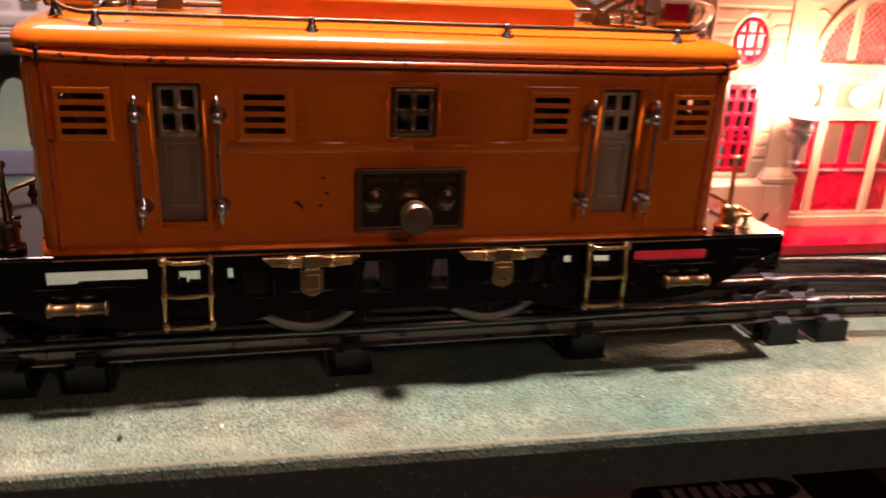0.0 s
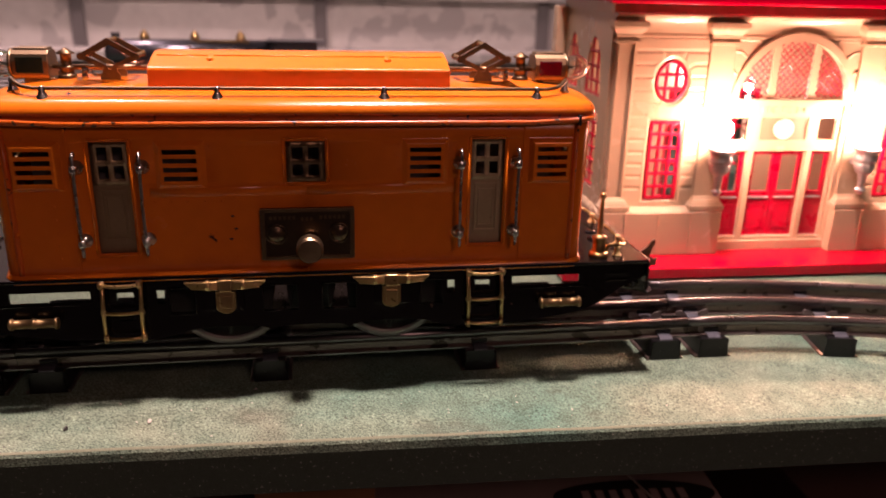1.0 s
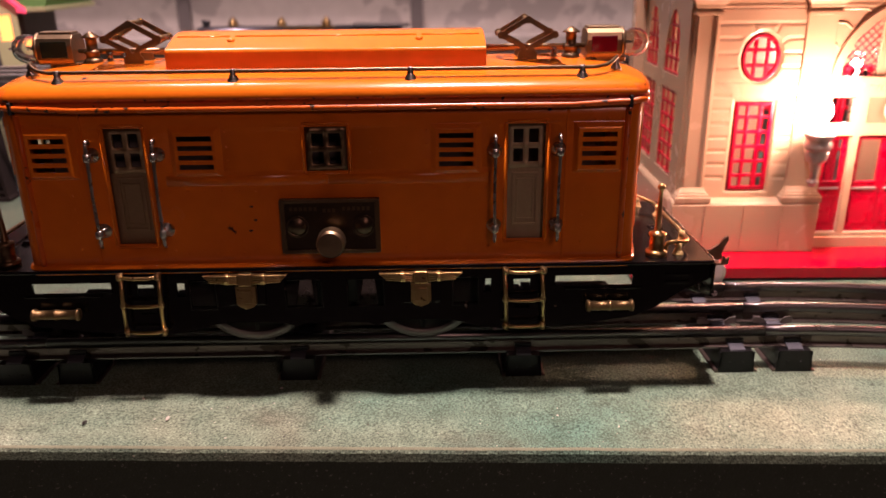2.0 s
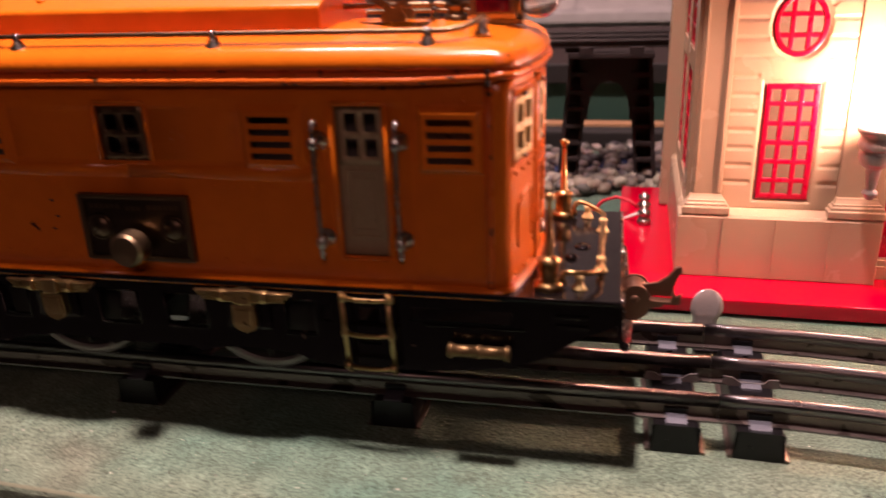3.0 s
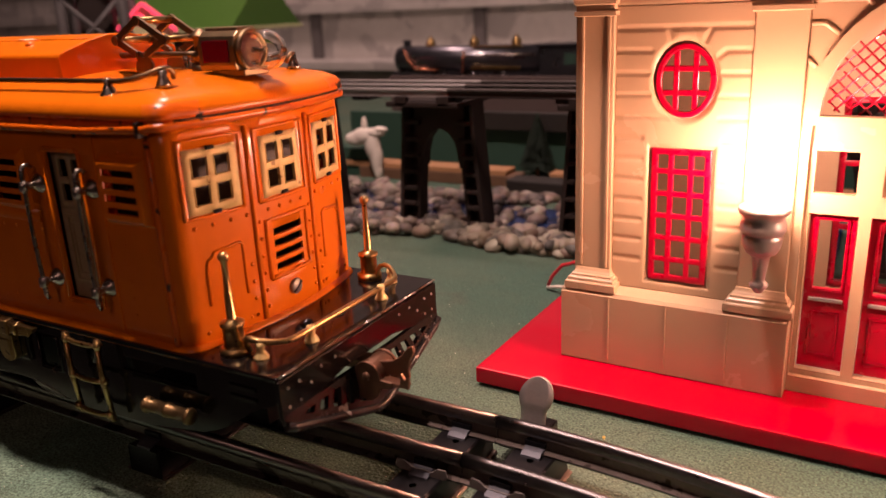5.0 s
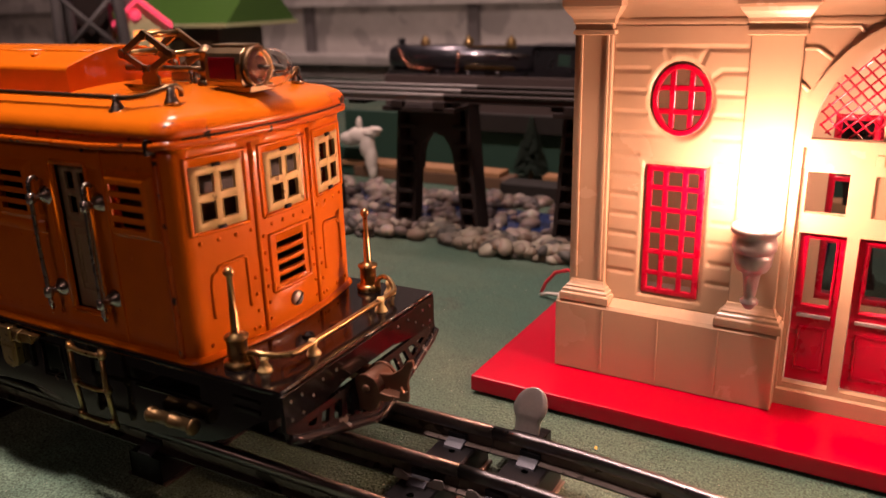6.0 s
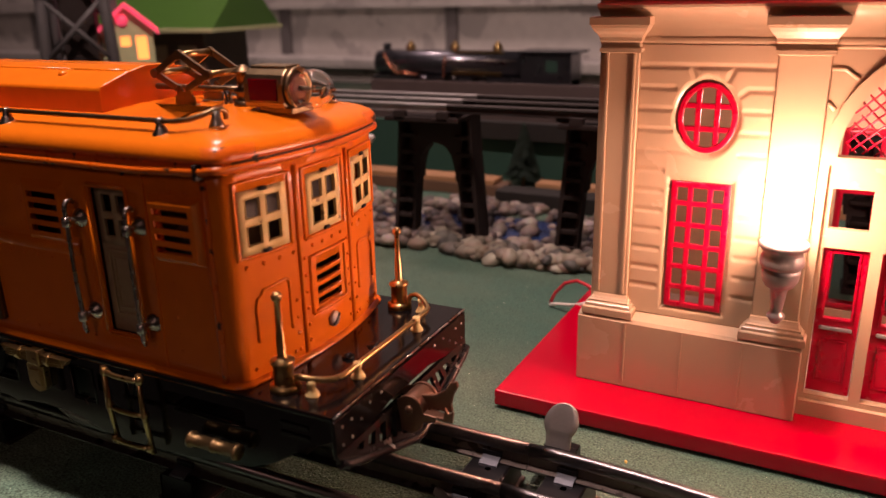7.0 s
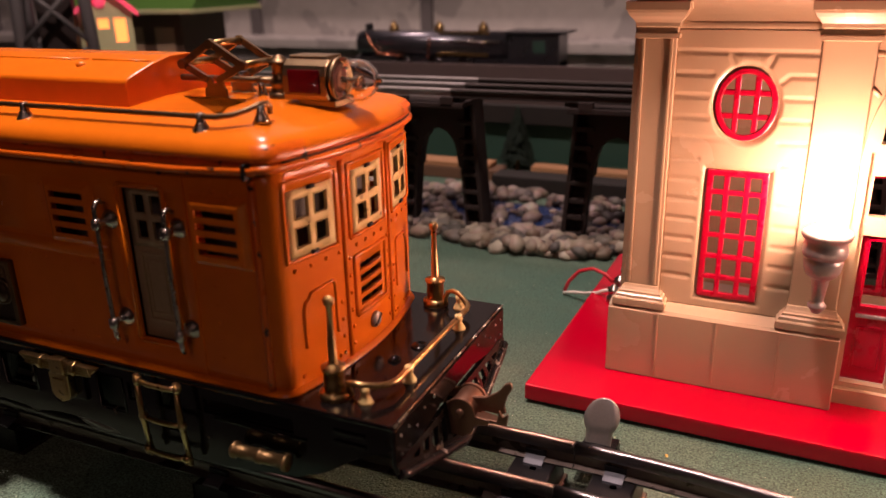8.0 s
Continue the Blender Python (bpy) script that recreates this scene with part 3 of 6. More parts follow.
def locomotive():
    loco = thing("toy_locomotive", "orange tinplate electric toy locomotive with brass trim, standing on its track", "toy train", (1.5, MID, 0))
    plan = whole(HW, EX, EC)
    wrap = Wrap(plan)
    end = wrap.total / 4
    far = wrap.total / 2
    holes = []
    for base in (0, far):
        for x in [q * c for q in (-1, 1) for c in LOUVERS]:
            holes.append((base + x - 6.6, base + x + 6.6, 88.4, 101.8))
        for x in (-DOOR_X, DOOR_X):
            holes.append((base + x - 6.6, base + x + 6.6, 61.4, 103.8))
        holes.append((base - 7.2, base + 7.2, 88.2, 103.6))
    for base in (end, 3 * end):
        for e in (-24.0, 0, 24.0):
            holes.append((base + e - 7.7, base + e + 7.7, 88.6, 105.0))
        for k in range(4):
            holes.append((base - 6.0, base + 6.0, 66.4 + 3.5 * k, 68.4 + 3.5 * k))
    holes = [(a % wrap.total if a >= 0 else a, b % wrap.total if a >= 0 else b, c, d) for a, b, c, d in holes]
    fixed = []
    for a, b, c, d in holes:
        if a < 0:
            fixed += [(a + wrap.total, wrap.total, c, d), (0, b, c, d)] if b > 0 else [(a + wrap.total, b + wrap.total, c, d)]
        elif b < a:
            fixed += [(a, wrap.total, c, d), (0, b, c, d)]
        else:
            fixed.append((a, b, c, d))
    us = sorted({round(v, 3) for v in wrap.s} | {round(v, 3) for h in fixed for v in h[:2]} | {0.0, round(wrap.total, 3)})
    us = [u for i, u in enumerate(us) if i == 0 or u - us[i - 1] > 0.05]
    vs = sorted({50.2, 113.0, 57.0, 84.2, 86.2} | {round(v, 3) for h in fixed for v in h[2:]})

    def on_body(u, v, d):
        p, n = wrap(min(u, wrap.total - 1e-6) if u > 0 else u)
        return (p.x - n.x * d, p.y - n.y * d, v)
    bm = bmesh.new()
    cells(bm, us, vs, lambda u, v: not any(a < u < b and c < v < d for a, b, c, d in fixed), on_body, 0.9)
    bmesh.ops.remove_doubles(bm, verts=bm.verts, dist=0.001)
    body = part("body_shell", bm, ORANGE, loco, "orange enamelled tin body with embossed panels")

    def band(z0, z1, out0, out1, s0=0.0, s1=None, n=None):
        """A pressed band round part of the body."""
        b = bmesh.new()
        stops = [v for v in wrap.s if s0 < v < (s1 or wrap.total)]
        run = [s0] + stops + [s1 if s1 else wrap.total]
        rows = []
        for s in run:
            p, nn = wrap(min(s, wrap.total - 1e-6))
            mid = (z0 + z1) / 2
            rows.append([b.verts.new((p.x + nn.x * o, p.y + nn.y * o, z)) for z, o in ((z0, -0.3), (z0 + 0.15 * (z1 - z0), out0), (mid, max(out0, out1)), (z1 - 0.15 * (z1 - z0), out1), (z1, -0.3))])
        for q, r in zip(rows, rows[1:]):
            for k in range(4):
                b.faces.new((q[k], r[k], r[k + 1], q[k + 1])).smooth = True
        b.faces.new(rows[0])
        b.faces.new(rows[-1][::-1])
        return b
    part("lower_lip", band(49.8, 53.8, 1.5, 0.9), ORANGE, body)
    for base in (0, far):
        part("belt_ridge", band(82.6, 87.0, 0.45, 0.45, base + 0.01 if base else 0.0, base + 57), ORANGE, body)
        part("belt_ridge", band(82.6, 87.0, 0.45, 0.45, (base or wrap.total) - 57, (base or wrap.total) - 0.01), ORANGE, body)

    # upright seams, panel steps and raised frames on the sides
    def border(x0, x1, y, z0, z1):
        bm = bmesh.new()
        for q in (x0, x1):
            tube(bm, [(q, y, z0 + 0.8), (q, y, z1 - 0.8)], 0.5, 8)
        for z in (z0, z1):
            tube(bm, [(x0 + 0.8, y, z), (x1 - 0.8, y, z)], 0.5, 8)
        for q, r in ((x0, 1), (x1, -1)):
            for z, w in ((z0, 1), (z1, -1)):
                tube(bm, [(q, y, z + w * 0.9), (q + r * 0.25, y, z + w * 0.25), (q + r * 0.9, y, z)], 0.5, 8)
        return bm
    for s in (-1, 1):
        y = s * HW
        for x in (-1, 1):
            part("panel_seam", shape(box, x * 84.6 - 0.5, x * 84.6 + 0.5, y - 0.45, y + 0.45, 54, 109, 0.2), ORANGE, body)
            part("corner_seam", shape(tube, [(x * 105.6, y - s * 0.2, 53.6), (x * 105.6, y, 56), (x * 105.5, y, 90), (x * 105.6, y, 108.6)], 1.05, 8), CHIPPED, body, "rolled corner seam with chipped paint")
            part("door_border", border(x * DOOR_X - 7.6, x * DOOR_X + 7.6, y, 60.4, 104.8), ORANGE, body)
            for c in LOUVERS:
                # a pressed louver panel, standing proud of the side
                out = s * (2.7 if c > 60 else 1.3)
                bm = bmesh.new()
                slots = [rect(x * c - 6.0, x * c + 6.0, 89.2 + 3.35 * k, 91.0 + 3.35 * k) for k in range(4)]
                holed(bm, rect(x * c - 7.0, x * c + 7.0, 87.9, 102.3), slots, "xz", y + out - s * 0.5, y + out)
                rings = [[bm.verts.new((x * c + u * (7.0 + g), y + d, v)) for u, v in ((-1, 87.9 - g), (1, 87.9 - g), (1, 102.3 + g), (-1, 102.3 + g))] for g, d in ((0.0, out), (0.5, out - s * 0.25), (1.1, out * 0.45), (1.8, s * 0.12), (2.6, -s * 0.2))]
                for a, b in zip(rings, rings[1:]):
                    for k in range(4):
                        bm.faces.new((a[k], a[(k + 1) % 4], b[(k + 1) % 4], b[k]))
                part("louver_panel", bm, ORANGE, body, "pressed louver panel with four slots")
        part("window_border", border(-8.2, 8.2, y, 87.0, 104.8), ORANGE, body)
    rivet_mesh = {}

    def rivet(at, r, way):
        """One pressed rivet head on the shell."""
        key = (r, way)
        if key not in rivet_mesh:
            rivet_mesh[key] = o = part("rivet", shape(dome, (0, 0, 0), r, way, 6), ORANGE, body)
            o.location = Vector(at) * U
        else:
            again(rivet_mesh[key], body, at)

    for base in (end, 3 * end):
        sign = "x" if base == end else "-x"

        def rib(name, line, r=0.75):
            bm = bmesh.new()
            pts = []
            for (e0, z0), (e1, z1) in zip(line, line[1:]):
                for k in range(6):
                    p, nn = wrap(base + e0 + (e1 - e0) * k / 5)
                    pts.append((p.x, p.y, z0 + (z1 - z0) * k / 5))
            clean = [q for i, q in enumerate(pts) if i == 0 or (Vector(q) - Vector(pts[i - 1])).length > 0.05]
            tube(bm, clean, r, 8)
            part(name, bm, ORANGE, body)
        for s in (-1, 1):
            rib("end_seam", [(s * 12.4, 54), (s * 12.4, 109)], 0.8)
            rib("hatch_edge", [(s * 29.2, 63.4), (s * 29.2, 73.0), (s * 28.6, 75.6), (s * 27.2, 76.2), (s * 26.6, 77.6), (s * 18.6, 78.4), (s * 17.4, 77.6), (s * 17.4, 63.4)], 0.55)
            rib("window_surround", [(s * 15.2, 87.6), (s * 14.8, 107.6), (s * 33.0, 107.6), (s * 33.2, 87.6), (s * 15.2, 87.6)], 0.6)
        rib("louver_surround", [(-8.6, 64.6), (-8.6, 81.6), (8.6, 81.6), (8.6, 64.6), (-8.6, 64.6)])
        rib("window_surround", [(-9.8, 87.4), (-9.8, 107.4), (9.8, 107.4), (9.8, 87.4), (-9.8, 87.4)], 0.6)
        for e in (-31, -25.5, -20, -14.8, 14.8, 20, 25.5, 31):
            spot, nn = wrap(base + e)
            rivet((spot.x, spot.y, 85.0), 0.7, sign)
        for e in (-10.6, 10.6):
            for z in (57, 62, 67, 72, 77, 82):
                spot, nn = wrap(base + e)
                rivet((spot.x, spot.y, z), 0.7, sign)
        for e in (-7, -2.4, 2.4, 7):
            spot, nn = wrap(base + e)
            rivet((spot.x, spot.y, 84.8), 0.7, sign)
        for e in (-31, -24, -17, -15, 15, 17, 24, 31):
            for z in ((56.0,) if abs(e) > 16 else (56, 61, 66, 71)):
                spot, nn = wrap(base + e)
                rivet((spot.x, spot.y, z), 0.7, sign)
    for s, w in ((-1, "-y"), (1, "y")):
        for x in (-104, -99, -94, 94, 99, 104):
            rivet((x, s * HW, 105.2), 0.55, w)
        for x in list(range(-56, -24, 6)) + list(range(26, 58, 6)):
            rivet((x, s * HW, 81.0), 0.5, w)
        for x in list(range(22, 60, 5)) + list(range(-57, -20, 5)):
            rivet((x, s * HW, 57.5 + (1.2 if x % 2 else 0)), 0.5, w)
        for z in range(60, 84, 5):
            for x in (-104.5, 104.5, 91, -91):
                rivet((x, s * HW, z), 0.5, w)
        for z in (92, 97, 102):
            for x in (-35, 35, -38, 38):
                rivet((x, s * HW, z), 0.5, w)
    part("inner_lining", shape(box, -100, 100, -27, 27, 51, 111), LINING, loco)

    # side windows and doors
    for s in (-1, 1):
        y = s * HW
        bm = bmesh.new()
        pane_frame(bm, lambda u, v, d: (u, y - s * d, 95.8 + v), 14.6, 15.6, 2.3, 1.2, 0.1)
        part("side_window", bm, DULL_BRASS, loco, "tarnished brass four-pane window frame")
        for x in (-DOOR_X, DOOR_X):
            d = bmesh.new()
            pane_frame(d, lambda u, v, dd: (x + u, y - s * (dd + 2.0), 95.6 + v), 13.6, 16.6, 2.3, 0.9, 0.0)
            box(d, x - 6.8, x + 6.8, y - s * 2.45 - 0.45, y - s * 2.45 + 0.45, 61.2, 87.35, 0.1)
            plate_mat = PALE_DOOR if x > 0 > s else DOOR_BRASS
            door = part("side_door", d, plate_mat, loco, ("pale" if x > 0 > s else "dull") + " brass door plate with four panes above a sunk panel")
            r = bmesh.new()
            for q in (-4.3, 4.3):
                box(r, x + q - 0.5, x + q + 0.5, y - s * 1.95 - 0.5, y - s * 1.95 + 0.5, 66.5, 85.5, 0.2)
            for z in (66.5, 85.5):
                box(r, x - 4.8, x + 4.8, y - s * 1.95 - 0.5, y - s * 1.95 + 0.5, z - 0.5, z + 0.5, 0.2)
            for q in (-2.9, 2.9):
                box(r, x + q - 0.3, x + q + 0.3, y - s * 2.0 - 0.4, y - s * 2.0 + 0.4, 68.6, 83.4, 0.1)
            for z in (68.6, 83.4):
                box(r, x - 3.2, x + 3.2, y - s * 2.0 - 0.4, y - s * 2.0 + 0.4, z - 0.3, z + 0.3, 0.1)
            part("door_moulding", r, plate_mat, door)
            for hx in (x - 11.3, x + 11.3):
                h = bmesh.new()
                yo = y + s * 4.6
                tube(h, [(hx, yo - s * 3.0, 99.4), (hx, yo - s * 2.2, 100.3), (hx, yo - s * 0.9, 100.2), (hx, yo - s * 0.2, 99.2), (hx, yo, 97.6), (hx, yo, 94), (hx - 0.2, yo + s * 0.15, 80), (hx, yo, 66.5), (hx, yo - s * 0.1, 63.0), (hx, yo - s * 0.6, 61.6)], [0.55, 0.6, 0.66, 0.68, 0.68, 0.62, 0.55, 0.62, 0.68, 0.55], 8)
                for z in (94.6, 66.8):
                    lathe(h, [(0.7, -1.5), (1.25, -1.3), (1.4, 0), (1.25, 1.3), (0.7, 1.5)], (hx, yo, z), "z", 10)
                    lathe(h, [(0.2, 0.2), (1.0, 0.0), (0.9, -1.4), (1.0, -2.2), (1.5, -3.0), (2.2, -3.7), (2.7, -4.4), (2.85, -4.9), (0.3, -5.0)] if s > 0 else [(0.2, -0.2), (1.0, 0.0), (0.9, 1.4), (1.0, 2.2), (1.5, 3.0), (2.2, 3.7), (2.7, 4.4), (2.85, 4.9), (0.3, 5.0)], (hx, yo, z), "y", 14)
                part("handrail", h, NICKEL, loco, "nickel handrail held by two cupped posts")
        # name plate with its knob
        n = bmesh.new()
        box(n, -17.8, 17.8, y + s * 0.4 - 0.8, y + s * 0.4 + 0.8, 57.4, 78.0, 0.4)
        plate = part("name_plate", n, PLATE, loco, "dark tarnished brass plate with a raised rim")
        n = bmesh.new()
        for q in (-17, 17):
            box(n, q - 0.9, q + 0.9, y + s * 1.4 - 0.5, y + s * 1.4 + 0.5, 57.6, 77.8, 0.25)
        for z in (58.1, 77.3):
            box(n, -17.2, 17.2, y + s * 1.4 - 0.5, y + s * 1.4 + 0.5, z - 0.7, z + 0.7, 0.25)
        part("plate_rim", n, DULL_BRASS, plate)
        for q in (-12, 12):
            n = bmesh.new()
            lathe(n, [(4.2, -0.4), (4.2, 0.5), (3.5, 0.6), (3.4, 0.1), (3.0, 0.9), (0.2, 1.3)], (q, y + s * 1.2, 67.8), "y", 18) if s > 0 else lathe(n, [(4.2, 0.4), (4.2, -0.5), (3.5, -0.6), (3.4, -0.1), (3.0, -0.9), (0.2, -1.3)], (q, y + s * 1.2, 67.8), "y", 18)
            part("plate_boss", n, PLATE, plate)
        n = bmesh.new()
        for x0, x1, z in ((-14.5, -4.5, 74.2), (-2.6, 2.6, 73.6), (4.5, 14.5, 74.2)):
            k = x0
            while k < x1:
                box(n, k, k + 1.1, y + s * 1.15 - 0.15, y + s * 1.15 + 0.15, z - 0.7, z + 0.7)
                k += 1.75
        part("plate_lettering", n, DULL_BRASS, plate, "unreadable row of small raised marks")
        n = bmesh.new()
        prof = [(2.0, 0), (2.0, 2.2), (4.6, 2.6), (5.1, 3.4), (5.1, 8.2), (4.4, 9.2), (0.2, 9.5)]
        lathe(n, [(r, s * h) for r, h in prof], (0.6, y + s * 1.0, 63.4), "y", 40, False)
        part("knob", n, AGED_BRASS, plate, "knurled dull brass reversing knob")
    # end windows
    for base, sign in ((end, 1), (3 * end, -1)):
        for e in (-24.0, 0, 24.0):
            bm = bmesh.new()
            w = 16.2

            def at_end(u, v, d, e=e, base=base):
                p, nn = wrap(base + e + u)
                return (p.x - nn.x * d, p.y - nn.y * d, 96.8 + v)
            pane_frame(bm, at_end, w, 17.2, 2.5, 0.9, 0.1)
            frame_plate = part("end_window", bm, PALE_BRASS, loco, "pale matt brass four-pane window frame")
            for cu in (-w / 4 + 0.72, w / 4 - 0.72):
                for cv in (-3.68, 3.68):
                    rim = bmesh.new()
                    ru, rv = w / 4 - 1.72, 2.62
                    corners = [(cu - ru, cv - rv), (cu + ru, cv - rv), (cu + ru, cv + rv), (cu - ru, cv + rv), (cu - ru, cv - rv)]
                    tube(rim, [at_end(a, b, -0.15) for a, b in corners], 0.2, 5)
                    part("pane_rim", rim, PALE_BRASS, frame_plate)
            for cv in (-8.4, 8.4):
                tab = bmesh.new()
                a, b = at_end(-1.2, cv, -0.3), at_end(1.2, cv, -0.3)
                tube(tab, [a, b], 0.55, 6)
                part("window_tab", tab, DARK, frame_plate)
        p, nn = wrap(base + 0.4 * sign)
        bm = bmesh.new()
        prof = [(2.3, -0.3), (2.4, 0.6), (2.1, 1.0), (1.2, 1.3), (0.2, 1.4)]
        lathe(bm, [(r, sign * h) for r, h in prof], (p.x, 0.4 * sign, 59.6), "x", 16)
        screw = part("body_screw", bm, TAB_STEEL, loco, "slotted nickel body screw")
        part("screw_slot", shape(prism, [(-1.9, -1.1), (-1.5, -1.5), (1.9, 1.1), (1.5, 1.5)], "yz", sign * 0.9, sign * 1.5), DARK, screw, "", (p.x, 0.4 * sign, 59.6))

    # roof: lofted over the plan, with a rolled eave
    levels = [(1.0, 109.3), (2.2, 109.6), (2.7, 110.5), (2.3, 111.4), (0.6, 111.7), (0.6, 113.3), (1.9, 113.5), (2.1, 114.4), (1.8, 115.8), (0.6, 117.4), (-2.0, 118.9), (-6, 120.1), (-12, 121.1), (-20, 121.9), (-29, 122.5)]
    bm = bmesh.new()
    rings = []
    for o, z in levels:
        ring = whole(HW + o, EX + min(o, 1.5) + (0 if o > -3 else 0.55 * (o + 3)), EC + o * (1 if o > -8 else 0.9))
        # the roll runs along the sides; over the ends it closes up under the roof
        lift = 1.45 if z < 111.6 else 1.1 if z < 112 else 0.0
        rings.append([bm.verts.new((x, y, z + lift * min(1.0, max(0.0, (abs(x) - 106.0) / 2.0)))) for x, y in ring])
    for a, b in zip(rings, rings[1:]):
        for k in range(len(a)):
            bm.faces.new((a[k], a[(k + 1) % len(a)], b[(k + 1) % len(a)], b[k])).smooth = True
    bm.faces.new(rings[-1])
    for f in bm.faces:
        zs = sum(v.co.z for v in f.verts) / len(f.verts)
        xs, ys = abs(sum(v.co.x for v in f.verts)) / len(f.verts), abs(sum(v.co.y for v in f.verts)) / len(f.verts)
        f.material_index = 1 if zs < 114.6 or (zs < 117.5 and xs > 100 and ys > 27) else 0
    roof = part("roof", bm, ORANGE, loco, "glossy orange roof with chipped rolled eaves")
    roof.data.materials.append(CHIPPED)
    rng = random.Random(17)
    flakes = [(-30, -HW - 1.95, 114.3, "y"), (-60, -HW - 1.95, 114.0, "y"), (-22, -HW - 1.95, 114.4, "y"), (12, -HW - 1.95, 114.0, "y"), (85, -HW - 1.95, 114.2, "y"), (52, -HW - 1.95, 114.2, "y"),
              (-28, -HW - 0.05, 75, "y"), (-27, -HW - 0.05, 70, "y"), (-29, -HW - 0.05, 66, "y"), (78, -HW - 0.05, 108.6, "y"), (-84, -HW - 0.05, 108.6, "y"), (105.6, -HW - 0.05, 74, "y"), (106, -HW - 0.05, 67, "y"), (105.4, -HW - 0.05, 60, "y"), (20, -HW - 0.05, 84.9, "y"), (95, -HW - 0.05, 96, "y")]
    for x, y, z, way in flakes:
        bm = bmesh.new()
        n = 9
        ring = [(x + rng.uniform(0.5, 1.0) * 0.9 * math.cos(6.283 * k / n), z + rng.uniform(0.3, 1.0) * 0.75 * math.sin(6.283 * k / n)) for k in range(n)]
        prism(bm, ring, "xz", y - 0.05, y + 0.3)
        part("paint_chip", bm, DARK, body if y > -HW - 1 else roof, "bare dark chip in the paint")
    # dark blocks stand in for the shade where the eave roll breaks off
    for sx in (-1, 1):
        for sy in (-1, 1):
            part("eave_shade", shape(box, sx * 105.8 - 0.5, sx * 105.8 + 0.5, sy * (HW + 1.6) - 1.5, sy * (HW + 1.6) + 1.5, 109.4, 113.4, 0.2), DARK, roof, "dark block painting in the gap's shade where the rolled eave ends")
    # dark bead laid in the end groove to paint in its shade
    for base in (end, 3 * end):
        line = []
        for k in range(25):
            p, nn = wrap(base - 33 + 66 * k / 24)
            line.append((p.x + nn.x * 1.5, p.y + nn.y * 1.5, 113.15))
        part("eave_shade", shape(tube, line, 0.34, 6), DARK, roof)
    # hood on the roof
    bm = bmesh.new()
    sec = [(-21.5, 120.5), (-21.5, 127.6), (-21.2, 128.4), (-20.2, 128.9), (-10.4, 132.0), (-9.6, 132.0), (-4, 133.2), (4, 133.2), (9.6, 132.0), (10.4, 132.0), (20.2, 128.9), (21.2, 128.4), (21.5, 127.6), (21.5, 120.5)]
    prism(bm, sec, "yz", -57, 57)
    bmesh.ops.remove_doubles(bm, verts=bm.verts, dist=0.001)
    hood = part("roof_hood", bm, ORANGE, loco, "long orange roof hood with folded sides", bevel=0.35)
    bm = bmesh.new()
    for q in (-1, 1):
        for x0, x1 in ((-55, -36), (-34, 32), (34, 55)):
            tube(bm, [(x0, q * 10, 132.0), (x1, q * 10, 132.0)], 0.5, 6)
        for x in (-35, 33):
            dome(bm, (x, q * 13.5, 130.7), 1.6, "z", 8)
    part("hood_ribs", bm, ORANGE, hood)
    # roof furniture, both ends alike
    for e in (1, -1):
        bm = bmesh.new()
        tube(bm, [(e * 55, 0, 126.6), (e * 103, 0, 126.6)], 0.9, 8)
        part("roof_conduit", bm, AGED_BRASS, loco)
        bm = bmesh.new()
        lathe(bm, [(1.6, 0), (1.2, 1.6), (1.0, 3.2), (1.3, 4.6)], (e * 84.5, 0, 121.6), "z", 10)
        part("insulator_stud", bm, NICKEL, loco)
        bm = bmesh.new()
        lathe(bm, [(3.2, 0), (3.4, 0.3), (3.4, 1.9), (3.0, 2.3), (2.5, 2.6), (2.5, 4.0), (3.1, 4.5), (3.1, 5.1), (2.4, 5.6), (2.0, 6.0), (2.0, 9.9), (3.4, 10.1), (3.3, 10.5), (1.6, 11.5), (0.9, 12.1), (0.2, 12.3)], (e * 90.8, 0, 121.4), "z", 20)
        part("whistle", bm, DULL_BRASS, loco, "dark brass whistle with a conical cap")
        # folding current collector
        bm = bmesh.new()
        px = e * 73.5
        box(bm, px - 3.7, px + 3.7, -6.2, 6.2, 121.4, 122.4, 0.2)
        for q in (-5.8, 5.8):
            prism(bm, [(px - 3.7, 122.0), (px + 3.7, 122.0), (px + 3.5, 124.6), (px + 2.6, 125.4), (px + 3.0, 127.2), (px + 2.2, 128.2), (px + 1.2, 127.8), (px + 0.5, 126.2), (px - 0.5, 126.2), (px - 1.2, 127.8), (px - 2.2, 128.2), (px - 3.0, 127.2), (px - 2.6, 125.4), (px - 3.5, 124.6)], "xz", q - 0.4, q + 0.4)
        panto = part("current_collector", bm, AGED_BRASS, loco, "folding diamond current collector in tarnished brass")
        for q in (-6.4, 6.4):
            for a, b in (((px - 2.0, 127.2), (px - 10, 131.2)), ((px + 2.0, 127.2), (px + 10, 131.2)), ((px - 10, 131.2), (px - 0.6, 136.6)), ((px + 10, 131.2), (px + 0.6, 136.6))):
                d = Vector((b[0] - a[0], 0, b[1] - a[1])).normalized()
                nrm = Vector((-d.z, 0, d.x)) * 0.95
                bm = bmesh.new()
                prism(bm, [(a[0] + nrm.x, a[1] + nrm.z), (b[0] + nrm.x, b[1] + nrm.z), (b[0] - nrm.x, b[1] - nrm.z), (a[0] - nrm.x, a[1] - nrm.z)], "xz", q - 0.45, q + 0.45)
                part("link_arm", bm, AGED_BRASS, panto)
